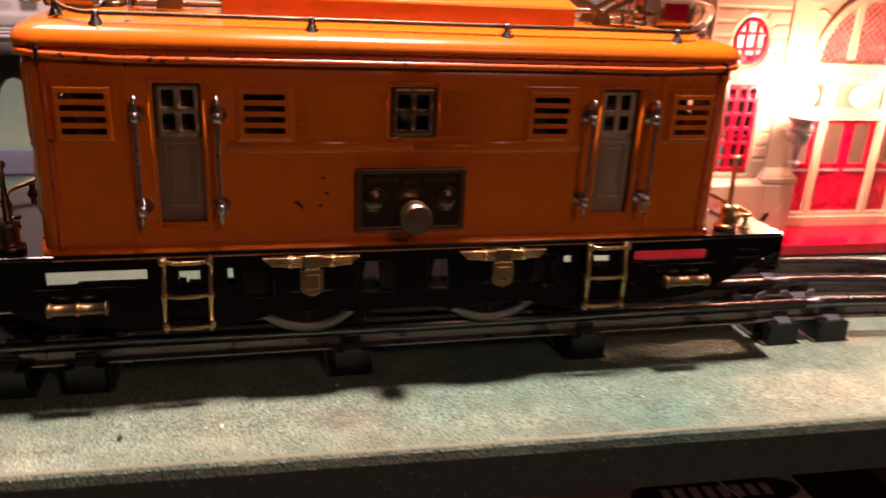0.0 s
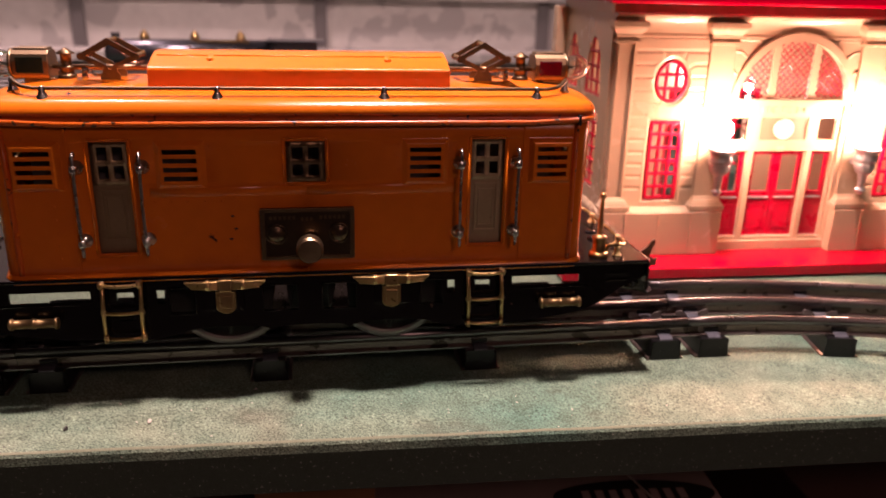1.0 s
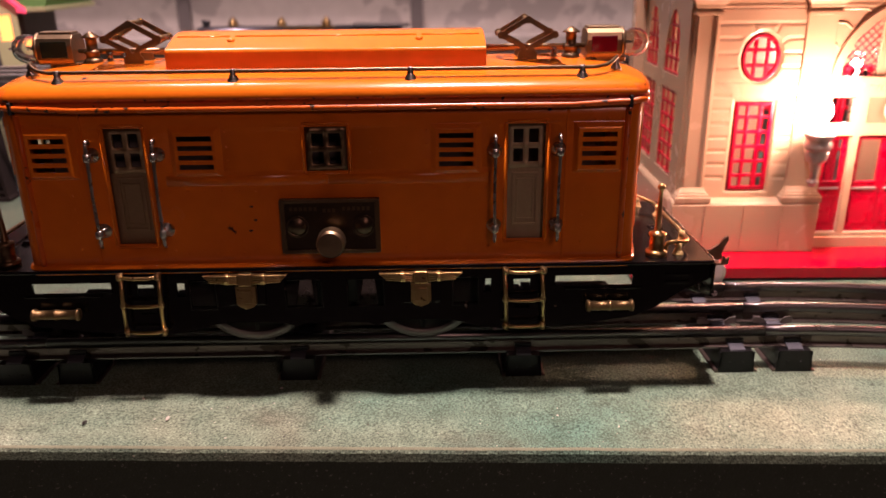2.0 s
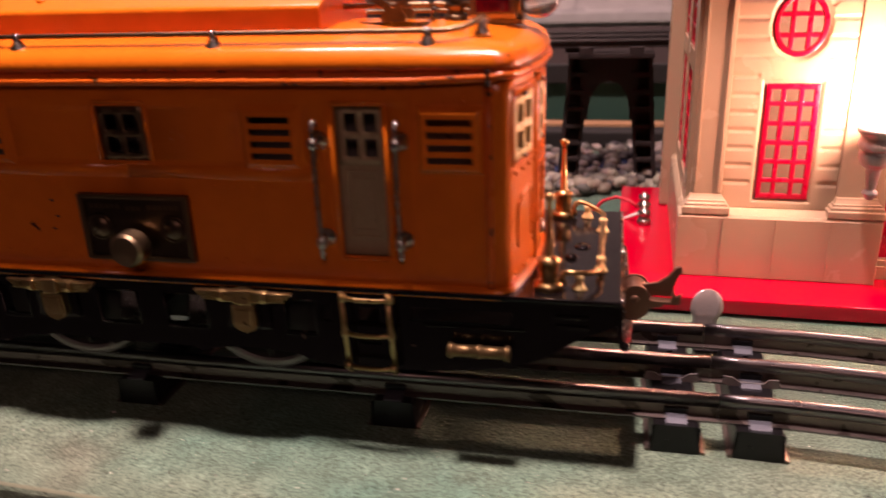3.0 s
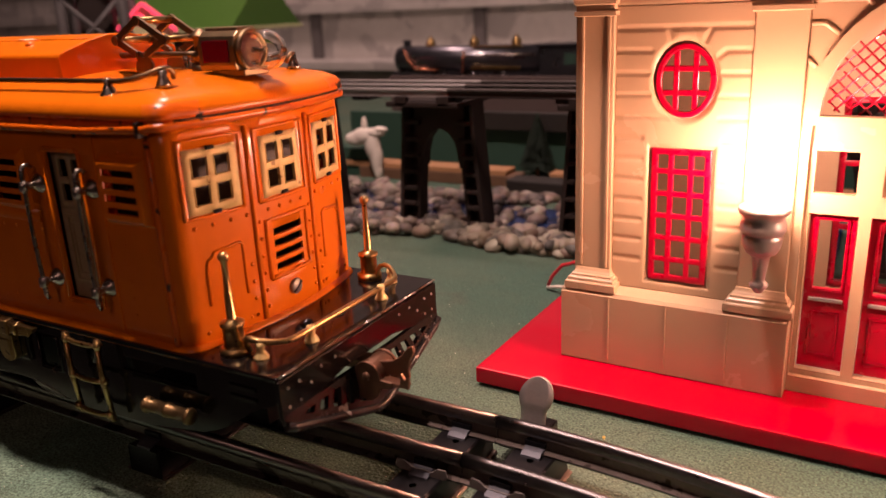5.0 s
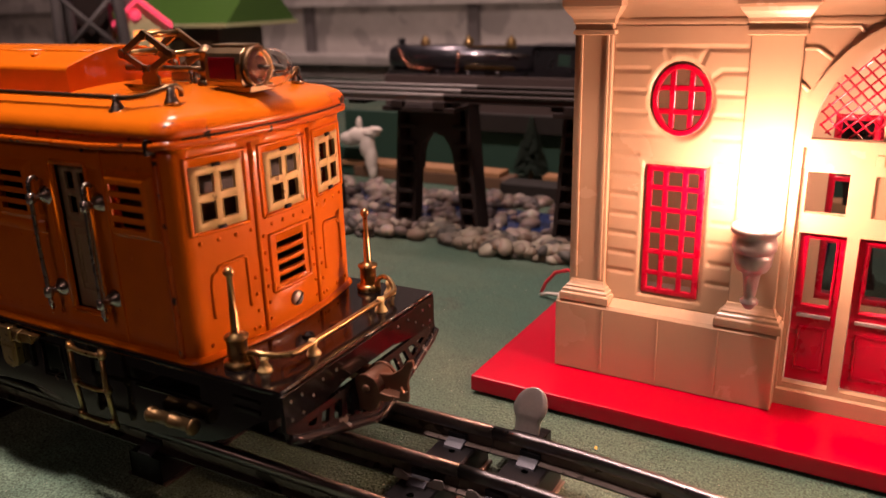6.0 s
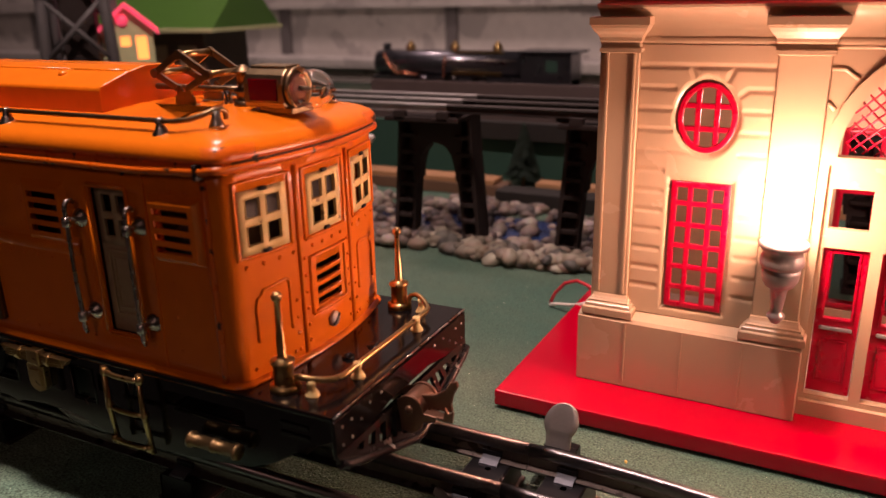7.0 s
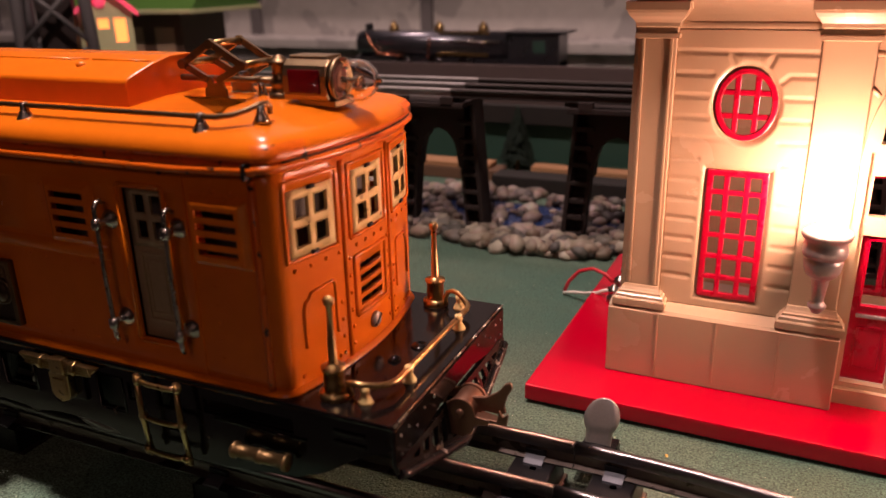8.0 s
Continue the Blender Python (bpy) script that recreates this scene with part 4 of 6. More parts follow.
            for c in ((px - 10, 131.2), (px + 10, 131.2), (px, 136.6)):
                part("pivot", shape(lathe, [(1.4, -0.7), (1.4, 0.7)], (c[0], q, c[1]), "y", 12, False), AGED_BRASS, panto)
        for c in ((px - 10, 131.2), (px + 10, 131.2), (px, 136.6)):
            part("cross_rod", shape(tube, [(c[0], -6.8, c[1]), (c[0], 6.8, c[1])], 1.0, 8), BRASS, panto)
        # headlamp
        bm = bmesh.new()
        lx = e * 102.4
        prof = [(-5.6, 122.6), (5.6, 122.6), (6.2, 124), (6.2, 129), (5.4, 131.6), (3.6, 133.0), (-3.6, 133.0), (-5.4, 131.6), (-6.2, 129), (-6.2, 124)]
        prism(bm, prof, "yz", lx - 6.6, lx + 6.6)
        box(bm, lx - 6.0, lx + 6.0, -3.4, 3.4, 132.8, 133.9, 0.3)
        box(bm, lx - 3, lx + 8.5, -5.0, 5.0, 121.0, 122.8, 0.3)
        head = part("headlamp", bm, AGED_BRASS, loco, "brass headlamp with coloured side lenses and a clear bulb", bevel=0.3)
        for q in (-1, 1):
            part("side_lens", shape(box, lx - 4.8, lx + 4.8, q * 6.2 - 0.35, q * 6.2 + 0.35, 124.6, 130.6, 0.2), RED_LENS if e > 0 else GREEN_LENS, head, "dark glass side lens")
        bm = bmesh.new()
        lathe(bm, [(5.4, 0), (5.9, e * 0.4), (5.9, e * 1.4), (5.0, e * 1.5), (4.6, e * 0.5), (1.2, e * 0.3)], (lx + e * 6.6, 0, 127.6), "x", 24)
        part("lens_ring", bm, AGED_BRASS, head)
        part("lens", shape(lathe, [(4.7, e * 0.5), (4.5, e * 0.9), (3.0, e * 1.3), (0.1, e * 1.5)], (lx + e * 6.6, 0, 127.6), "x", 24), PINK_GLASS, head, "pinkish domed lens")
        bm = bmesh.new()
        prof = [(2.6, 0.6), (4.2, 2.0), (5.2, 4.0), (5.4, 6.0), (4.9, 8.2), (3.6, 10.0), (1.8, 11.0), (0.6, 11.3), (0.5, 12.6), (0.1, 12.9)]
        lathe(bm, [(r, e * h) for r, h in prof] + [(max(0.05, r - 0.35), e * (h - 0.35)) for r, h in prof[::-1]], (lx + e * 6.8, 0, 127.6), "x", 28)
        part("bulb", bm, GLASS, head, "unlit clear glass bulb")
        bm = bmesh.new()
        tube(bm, [(lx + e * 6.8, 0, 127.6), (lx + e * 11.7, 0, 127.6)], [0.9, 0.5], 8)
        tube(bm, [(lx + e * 11.7, -1.8, 127.0), (lx + e * 12.8, 0, 128.6), (lx + e * 11.7, 1.8, 127.0)], 0.18, 5)
        part("filament", bm, NICKEL, head)
    # roof handrails
    for s in (-1, 1):
        bm = bmesh.new()
        yr = s * 32.0
        half = [(0.0, yr, 122.4), (94, yr, 122.4), (98, s * 30.6, 122.9), (100.6, s * 28.6, 123.8), (102.4, s * 26.2, 124.8), (103.2, s * 24.0, 124.9), (103.0, s * 22.6, 123.8), (102.6, s * 22.2, 122.2)]
        line = [(-x, y, z) for x, y, z in half[:0:-1]] + half[1:]
        tube(bm, line, 0.72, 8)
        rail = part("roof_handrail", bm, DULL_BRASS, loco, "brass roof handrail on small conical posts")
        for x in (-91, -31, 30, 89.5):
            b2 = bmesh.new()
            lathe(b2, [(2.7, 0), (2.4, 0.7), (1.5, 2.2), (1.1, 3.2), (1.15, 4.6), (0.9, 5.0)], (x, yr, 118.2), "z", 14)
            part("rail_post", b2, NICKEL, rail)
        for x in (-102, 102):
            b2 = bmesh.new()
            lathe(b2, [(2.3, 0), (1.8, 1.0), (1.1, 2.6), (1.2, 4.2)], (x * 1.005, s * 25.6, 120.4), "z", 12)
            part("rail_post", b2, NICKEL, rail)
    running_gear(loco)


def running_gear(loco):
    # deck
    bm = bmesh.new()
    outline = [(-DECK_X, -DECK_HW), (DECK_X, -DECK_HW), (DECK_X, DECK_HW), (-DECK_X, DECK_HW)]
    prism(bm, outline, "xy", DECK_Z - 1.4, DECK_Z)
    bmesh.ops.remove_doubles(bm, verts=bm.verts, dist=0.001)
    deck = part("deck", bm, BLACK, loco, "glossy black tin deck", bevel=0.4)
    head = {}
    for e in (-1, 1):
        bm = bmesh.new()
        prism(bm, [(-DECK_HW, 40.5), (-30, 40.2), (-12, 43.6), (12, 43.6), (30, 40.2), (DECK_HW, 40.5), (DECK_HW, 51.2), (-DECK_HW, 51.2)], "yz", e * DECK_X - 0.6, e * DECK_X + 0.6)
        part("end_beam", bm, BLACK, deck, bevel=0.3)
        for y in (-35.4, -31, -26.5, -22, -16, 16, 22, 26.5, 31, 35.4):
            for z in ((43.2, 48.4) if abs(y) > 30 else (46.0,) if abs(y) > 25 else (48.6,)):
                spot = (e * (DECK_X + 0.5), y, z)
                if e not in head:
                    head[e] = part("beam_rivet", shape(dome, (0, 0, 0), 0.55, "x" if e > 0 else "-x", 6), NICKEL, deck, "", spot)
                else:
                    again(head[e], deck, spot)
        bm = bmesh.new()
        dome(bm, (e * 126, -8, DECK_Z), 2.0, "z", 10)
        lathe(bm, [(2.6, 0), (2.4, 0.5), (0.2, 0.55)], (e * 129, 2, DECK_Z), "z", 12)
        part("deck_studs", bm, BLACK, deck)
        for s in (-1, 1):
            bm = bmesh.new()
            sx, sy = e * 121.0, s * 31.2
            lathe(bm, [(4.0, 0), (4.0, 1.8), (3.0, 2.0), (2.7, 2.6), (2.7, 7.6), (3.2, 8.0), (3.2, 8.8), (1.6, 9.4), (1.2, 10.0), (1.1, 16.6), (0.9, 17.0), (0.75, 25.2), (1.3, 25.8), (1.5, 26.8), (0.9, 27.7), (0.1, 27.9)], (sx, sy, DECK_Z), "z", 16)
            part("flag_stand", bm, BRASS if e > 0 else DULL_BRASS, loco, "turned brass flag stand on the deck corner")
        bm = bmesh.new()
        rx = e * 135.0
        line = []
        for q in (-1, 1):
            curl = [(e * 125.1, q * 30.2, 53.0), (e * 124.7, q * 30.6, 55.4), (e * 125.3, q * 31.4, 57.0), (e * 126.9, q * 31.8, 57.6), (e * 129.1, q * 31.2, 57.2), (e * 131.9, q * 29.0, 56.4), (e * 134.1, q * 26.4, 56.0), (rx, q * 23.5, 55.9)]
            line = line + (curl if q < 0 else curl[::-1])
        tube(bm, line, 0.85, 8)
        rail = part("deck_rail", bm, BRASS if e > 0 else DULL_BRASS, loco, "bent brass end rail on conical posts")
        for x, y in ((rx, -17), (rx, 17), (e * 129.5, -30.8), (e * 129.5, 30.8)):
            b2 = bmesh.new()
            lathe(b2, [(2.1, 0), (1.9, 0.5), (1.0, 2.2), (1.1, 2.8), (1.25, 3.2), (1.15, 4.4)], (x, y, DECK_Z), "z", 12)
            part("rail_post", b2, PALE_BRASS if e > 0 else DULL_BRASS, rail)
        rng = random.Random(9)
        y = -DECK_HW + 0.4
        while y < DECK_HW - 2:
            run = rng.uniform(3, 11)
            part("worn_edge", shape(tube, [(e * (DECK_X + 0.35), y, DECK_Z - 0.12), (e * (DECK_X + 0.35), min(DECK_HW - 0.3, y + run), DECK_Z - 0.12)], 0.28, 5), BRONZE if rng.random() < 0.3 else NICKEL, deck, "bare metal line where the black has worn off")
            y += run + rng.uniform(0.1, 0.8)
        coupler(loco, e)
        pilot(loco, e)
    # side frames
    right = [(140.4, 51), (140.4, 45), (138, 43.4), (132, 41), (126, 37), (120, 33), (112, 29.6), (98, 27.6), (88, 26.6), (62, 25.6), (56, 26.4), (51, 27.6)]
    arc1 = [(32.5 + 17 * math.cos(a), 27.6 + 2.4 * math.sin(a)) for a in (radians(v) for v in range(0, 181, 20))]
    half = right + arc1 + [(12, 29), (0, 29.4)]
    outline = half + [(-x, z) for x, z in half[-2::-1]]
    holes = []
    for q in (-1, 1):
        def r(a, b, c, d):
            return rect(min(q * a, q * b), max(q * a, q * b), c, d)
        holes += [r(82.4, 111.4, 42.4, 46.8), r(66.8, 73.0, 41.0, 45.8), r(55.4, 58.4, 40.6, 46.2), r(66.8, 73.0, 33.9, 35.4), r(5, 18, 36, 46.6), r(44, 53.6, 36.4, 46.6)]
    for s in (-1, 1):
        bm = bmesh.new()
        y0 = s * 36.6
        cut = holes if s < 0 else [h for h in holes if not (min(abs(h[0][0]), abs(h[1][0])) == 82.4)] + [rect(82.4, 130, 42.4, 46.8), rect(-130, -82.4, 42.4, 46.8)]
        holed(bm, outline, cut, "xz", y0 - 0.6, y0 + 0.6)
        frame_part = part("side_frame", bm, BLACK, loco, "black pressed side frame with slots")
        for q in (-1, 1):
            for c, w in ((11.5, 6.5), (48.8, 4.6)):
                pts = [(q * c + u * w, y0 + s * 0.6, v) for u, v in ((-1.05, 47.0), (1.05, 47.0), (1.05, 35.6), (-1.05, 35.6), (-1.05, 47.0))]
                part("frame_bead", shape(tube, pts, 0.4, 6), BLACK, frame_part)
            part("frame_bead", shape(tube, [(q * 86, y0 + s * 0.7, 41.5), (q * 115, y0 + s * 0.7, 41.5)], 0.5, 6), BLACK, frame_part)
            part("journal_box", shape(box, q * 32.5 - 7, q * 32.5 + 7, y0 - 1.6, y0 + 1.6, 37, 49, 0.6), BLACK, frame_part)
            for z in (46.5, 43.5):
                part("frame_rib", shape(box, q * 128 - 4.5, q * 128 + 4.5, y0 - 1.0, y0 + 1.0, z - 0.6, z + 0.6, 0.2), BLACK, frame_part)
        bm = bmesh.new()
        yo = y0 + s * 2.8
        for q in (-1, 1):
            cx = q * 32.2
            b = bmesh.new()
            for w in (-1, 1):
                prism(b, [(cx + w * 2.5, 46.4), (cx + w * 9, 46.8), (cx + w * 13.5, 48.0), (cx + w * 15.4, 49.9), (cx + w * 9, 50.0), (cx + w * 2.5, 50.4)], "xz", yo - 0.9, yo + 0.9)
                for k in range(4):
                    tube(b, [(cx + w * 3, yo + s * 0.9, 47.0 + k * 0.9), (cx + w * (13 - 0.2 * k), yo + s * 0.9, 47.5 + k * 0.75)], 0.42, 5)
                lathe(b, [(2.3, -0.8), (2.3, 0.8)], (cx + w * 6.6, yo, 48.4), "x", 8)
            box(b, cx - 2.6, cx + 2.6, yo - 1.6, yo + 1.6, 45.8, 50.8, 0.6)
            prism(b, [(cx - 3.7, 45.8), (cx + 3.7, 45.8), (cx + 3.7, 39), (cx + 2.6, 37.6), (cx, 36.6), (cx - 2.6, 37.6), (cx - 3.7, 39)], "xz", yo - 1.2, yo + 1.2)
            box(b, cx - 2.4, cx + 2.4, yo + s * 1.2 - 0.4, yo + s * 1.2 + 0.4, 39, 44.4, 0.3)
            part("winged_journal", b, BRASS, frame_part, "brass winged journal cover", bevel=0.2)
            b = bmesh.new()
            for xx in (-6.9, 6.9):
                tube(b, [(q * 70.5 + xx - q * 0.6, yo + s * 1.0, 51.8), (q * 70.5 + xx, yo + s * 1.6, 40), (q * 70.5 + xx + q * 0.5, yo + s * 0.6, 26.4)], 0.8, 8)
                for z in (50.2, 39.0, 28.4):
                    lathe(b, [(1.0, -1.2), (1.35, 0), (1.0, 1.2)], (q * 70.5 + xx, yo + s * 1.2, z), "z", 8)
            for z in (50.2, 39.0, 28.4):
                tube(b, [(q * 70.5 - 7, yo + s * 1.2, z), (q * 70.5 - 3, yo + s * 1.5, z - 0.5), (q * 70.5 + 3, yo + s * 1.5, z - 0.5), (q * 70.5 + 7, yo + s * 1.2, z)], 0.75, 8)
            part("ladder", b, BRASS, frame_part, "small brass step ladder")
            b = bmesh.new()
            lathe(b, [(0.5, -8.9), (1.7, -8.8), (2.3, -8.5), (2.4, -7.6), (1.8, -7.3), (1.8, -0.8), (2.1, -0.6), (2.1, 0.6), (1.8, 0.8), (1.8, 7.3), (2.4, 7.6), (2.3, 8.5), (1.7, 8.8), (0.5, 8.9)], (q * 102.6, yo + s * 1.2, 35.8), "x", 14)
            part("air_tank", b, TANK_BRASS, frame_part, "small brass air tank")
        bm.free()
    for q in (-1, 1):
        # unseen dark blocks added to keep the lit board out of the frame slots
        part("slot_mask_box", shape(box, q * 62 - 13, q * 62 + 13, -14, 14, 18.4, 22.5, 0.6), DARK, loco)
        part("slot_mask_plate", shape(box, q * 94 - 18.8, q * 94 + 18.8, -14, 10, 19.6, 25, 0.4), DARK, loco)
    # wheels and motor
    for q in (-1, 1):
        for s in (-1, 1):
            bm = bmesh.new()
            prof = [(2.0, 2.4), (16.0, 2.2), (19.4, 2.2), (19.8, 3.0), (23.0, 3.0), (23.2, 0.5), (24.6, -0.2), (24.8, -1.6), (16, -2.0), (2, -2.0)]
            lathe(bm, [(r, s * h) for r, h in prof], (0, 0, 0), "y", 36)
            w = part("wheel", bm, DARK, loco, "black driving wheel with a bright steel tyre", (q * 32.6, s * 24.2, 41.0))
            b2 = bmesh.new()
            lathe(b2, [(20.0, s * 2.4), (20.2, s * 3.4), (23.2, s * 3.4), (23.4, s * 0.6), (22.8, s * 0.4)], (0, 0, 0), "y", 36, True, True)
            part("tyre", b2, TYRE, w)
            b2 = bmesh.new()
            for k in range(8):
                a = 2 * math.pi * k / 8
                tube(b2, [(3 * math.cos(a), s * 3.2, 3 * math.sin(a)), (19 * math.cos(a), s * 2.6, 19 * math.sin(a))], [1.5, 1.0], 6)
            lathe(b2, [(4, s * 2), (4, s * 4.6), (2, s * 5), (0.2, s * 5)], (0, 0, 0), "y", 12)
            part("spokes", b2, DARK, w)
        part("axle", shape(tube, [(q * 32.6, -22, 41), (q * 32.6, 22, 41)], 2.0, 8), DARK, loco)
        # one more added dark block behind the slots
        part("slot_mask_inner", shape(box, q * 48 - 8, q * 48 + 8, -15, 15, 19, 34, 1), DARK, loco)
    bm = bmesh.new()
    box(bm, -50, 50, -15, 15, 27, 51.2, 1.5)
    for x in (-12, 12):
        box(bm, x - 5, x + 5, -19, 19, 34, 47, 1.0)
    part("motor", bm, DARK, loco)
    # unseen dark plates, added to hide bright tyres behind the frame holes
    for q in (-1, 1):
        for s in (-1, 1):
            part("tyre_mask", shape(box, q * 32 - 24.5, q * 32 + 24.5, s * 30 - 0.6, s * 30 + 0.6, 33, 51, 0.4), DARK, loco)
    for x in (-15, 9):
        for s in (-1, 1):
            part("brush_plate", shape(prism, [(x - 0.5, 34), (x + 6.5, 34), (x + 5.4, 46), (x + 1.6, 46)], "xz", s * 31.4 - 0.4, s * 31.4 + 0.4), NICKEL, loco, "pale metal brush plate of the motor")


def coupler(loco, e):
    """Latch coupler: pivot drum, broad cheek plate rising to a horn, and a small hook turned aside."""
    bm = bmesh.new()
    box(bm, min(e * 120, e * 144), max(e * 120, e * 144), -3.4, 2.6, 38.6, 41.6, 0.3)
    arm = [(140, 40.7), (143.5, 42.3), (148, 43.3), (152, 44.1), (155.2, 46.3), (157.2, 49.1), (158.8, 49.7), (159.2, 48.1), (157.8, 45.3), (157.0, 42.1), (157.4, 40.0), (155.6, 39.4), (151, 39.8), (149, 37.4), (143, 37.1)]
    prism(bm, [(e * x, z) for x, z in arm], "xz", -4.6, -3.4)
    body = part("coupler", bm, COPPER, loco, "browned metal latch coupler", bevel=0.3)
    bm = bmesh.new()
    cheek = [(145.6 + 4.4 * math.cos(a), 39.9 + 4.4 * math.sin(a)) for a in (math.pi * k / 10 for k in range(11))] + [(141.0, 36.4), (142.2, 33.0), (146.4, 32.4), (149.0, 34.4), (150.0, 36.8), (153.8, 37.6), (154.0, 39.4), (150.0, 39.6)]
    for d in (-8.2, 0.6):
        prism(bm, [(e * x, z) for x, z in cheek], "xz", d, d + 1.0)
    lathe(bm, [(3.9, -7.4), (3.9, 1.0)], (e * 145.6, 0, 39.9), "y", 20)
    lathe(bm, [(0.3, -9.0), (1.1, -8.8), (1.3, -8.1), (1.3, 2)], (e * 145.6, 0, 39.9), "y", 12)
    part("coupler_cheek", bm, COPPER, body, bevel=0.25)
    bm = bmesh.new()
    prism(bm, [(e * x, y) for x, y in ((149, -7.0), (157.0, -7.4), (157.8, -4.4), (149, -3.4))], "xy", 38.0, 39.0)
    prism(bm, [(e * x, z) for x, z in ((155.8, 38.2), (158.8, 38.2), (159.2, 42.0), (157.6, 40.8), (156.6, 42.6))], "xz", -7.6, -6.6)
    part("coupler_hook", bm, COPPER, body, bevel=0.2)


def pilot(loco, e):
    """Slotted pilot plate under the end beam, deepest in the middle."""
    bm = bmesh.new()
    outline = [(-38, 41.5), (-38, 38.6), (-35, 37.2), (-2, 26.6), (2, 26.6), (35, 37.2), (38, 38.6), (38, 41.5)]
    slots = []
    for s in (-1, 1):
        for k in range(5):
            y = 6 + 5.4 * k
            low = 29.6 + (y - 2) * 0.322
            slots.append([(s * y, low), (s * (y + 3.2), low + 1.1), (s * (y + 3.2 - 1.6), 39.6), (s * (y - 1.6), 39.6)])
    holed(bm, outline, slots, "yz", e * 141.0 - 0.7, e * 141.0 + 0.7)
    for v in bm.verts:
        v.co.x += e * (41.5 - v.co.z) * 0.18
    p = part("pilot", bm, WORN_BLACK, loco, "black slotted pilot plate, worn at its lower bar")
    bm = bmesh.new()
    tube(bm, [(e * 142.2, -38, 39.0), (e * 142.6, -35, 37.4), (e * 144.4, -2, 26.8), (e * 144.4, 2, 26.8), (e * 142.6, 35, 37.4), (e * 142.2, 38, 39.0)], 1.3, 8)
    part("pilot_bar", bm, WORN_BLACK, p)


locomotive()

# ---- the station ----
def arch_shape(x0, x1, z0, top, n=20):
    r = (x1 - x0) / 2
    return [(x0, z0), (x1, z0)] + [((x0 + x1) / 2 + r * math.cos(math.pi * k / n), z0 + (top - z0) * math.sin(math.pi * k / n)) for k in range(1, n)]


def flared(bm, cx, w, levels):
    """A pilaster's moulded head or foot: half-width w plus so much, and depth, at each height."""
    rings = [[bm.verts.new((x, y, z)) for x, y in ((cx - w - g, 0.1), (cx - w - g, d), (cx + w + g, d), (cx + w + g, 0.1))] for z, g, d in levels]
    for a, b in zip(rings, rings[1:]):
        for k in range(4):
            bm.faces.new((a[k], a[(k + 1) % 4], b[(k + 1) % 4], b[k]))
    bm.faces.new(rings[0][::-1])
    bm.faces.new(rings[-1])


GROOVES = [[(97.8, 126.2), (54.1, 126.2)], [(80.8, 126.2), (79.1, 122.0)], [(67.0, 126.2), (69.0, 121.4)], [(97.8, 119.0), (86.0, 119.0)], [(54.1, 119.0), (62.2, 119.0), (65.4, 116.2)],
           [(97.8, 111.8), (86.6, 111.8)], [(54.1, 111.8), (63.6, 111.8)], [(97.8, 104.6), (86.2, 104.6)], [(54.1, 104.6), (63.8, 104.6)], [(97.8, 97.4), (78.0, 97.4)], [(54.1, 97.4), (63.0, 97.4)]]
GROOVES += [[(u0, 90.2 - 7.2 * k), (u1, 90.2 - 7.2 * k)] for k in range(7) for u0, u1 in ((97.8, 88.4), (54.1, 61.4))]


def stone_solid(u, v):
    """Where the moulded wall is closed: outside the tall and the oval window."""
    return not (65.4 < u < 84.1 and 40.8 < v < 86.5) and ((u - 74.6) / 9.2) ** 2 + ((v - 109.4) / 11.4) ** 2 > 1


def stone_relief(u, v):
    """Depth of the moulded wall: soft V grooves, sunk towards the windows."""
    y = -0.40
    for line in GROOVES:
        for (u0, v0), (u1, v1) in zip(line, line[1:]):
            du, dv = u1 - u0, v1 - v0
            k = max(0.0, min(1.0, ((u - u0) * du + (v - v0) * dv) / (du * du + dv * dv)))
            d = math.hypot(u - u0 - k * du, v - v0 - k * dv)
            if d < 1.5:
                y = max(y, -0.40 + 0.42 * (0.5 + 0.5 * math.cos(math.pi * d / 1.5)))
    oval = (math.hypot((u - 74.6) / 9.6, (v - 109.4) / 11.8) - 1) * 10.6
    gap = max(65.0 - u, u - 84.5, 40.4 - v, v - 86.9)
    for d, reach in ((oval, 2.7), (gap, 2.2)):
        if d < reach:
            t = min(1.0, 1 - d / reach)
            y = max(y, -0.40 + 1.25 * t * t * (3 - 2 * t) - (0.12 * math.sin(math.pi * t)))
    return y


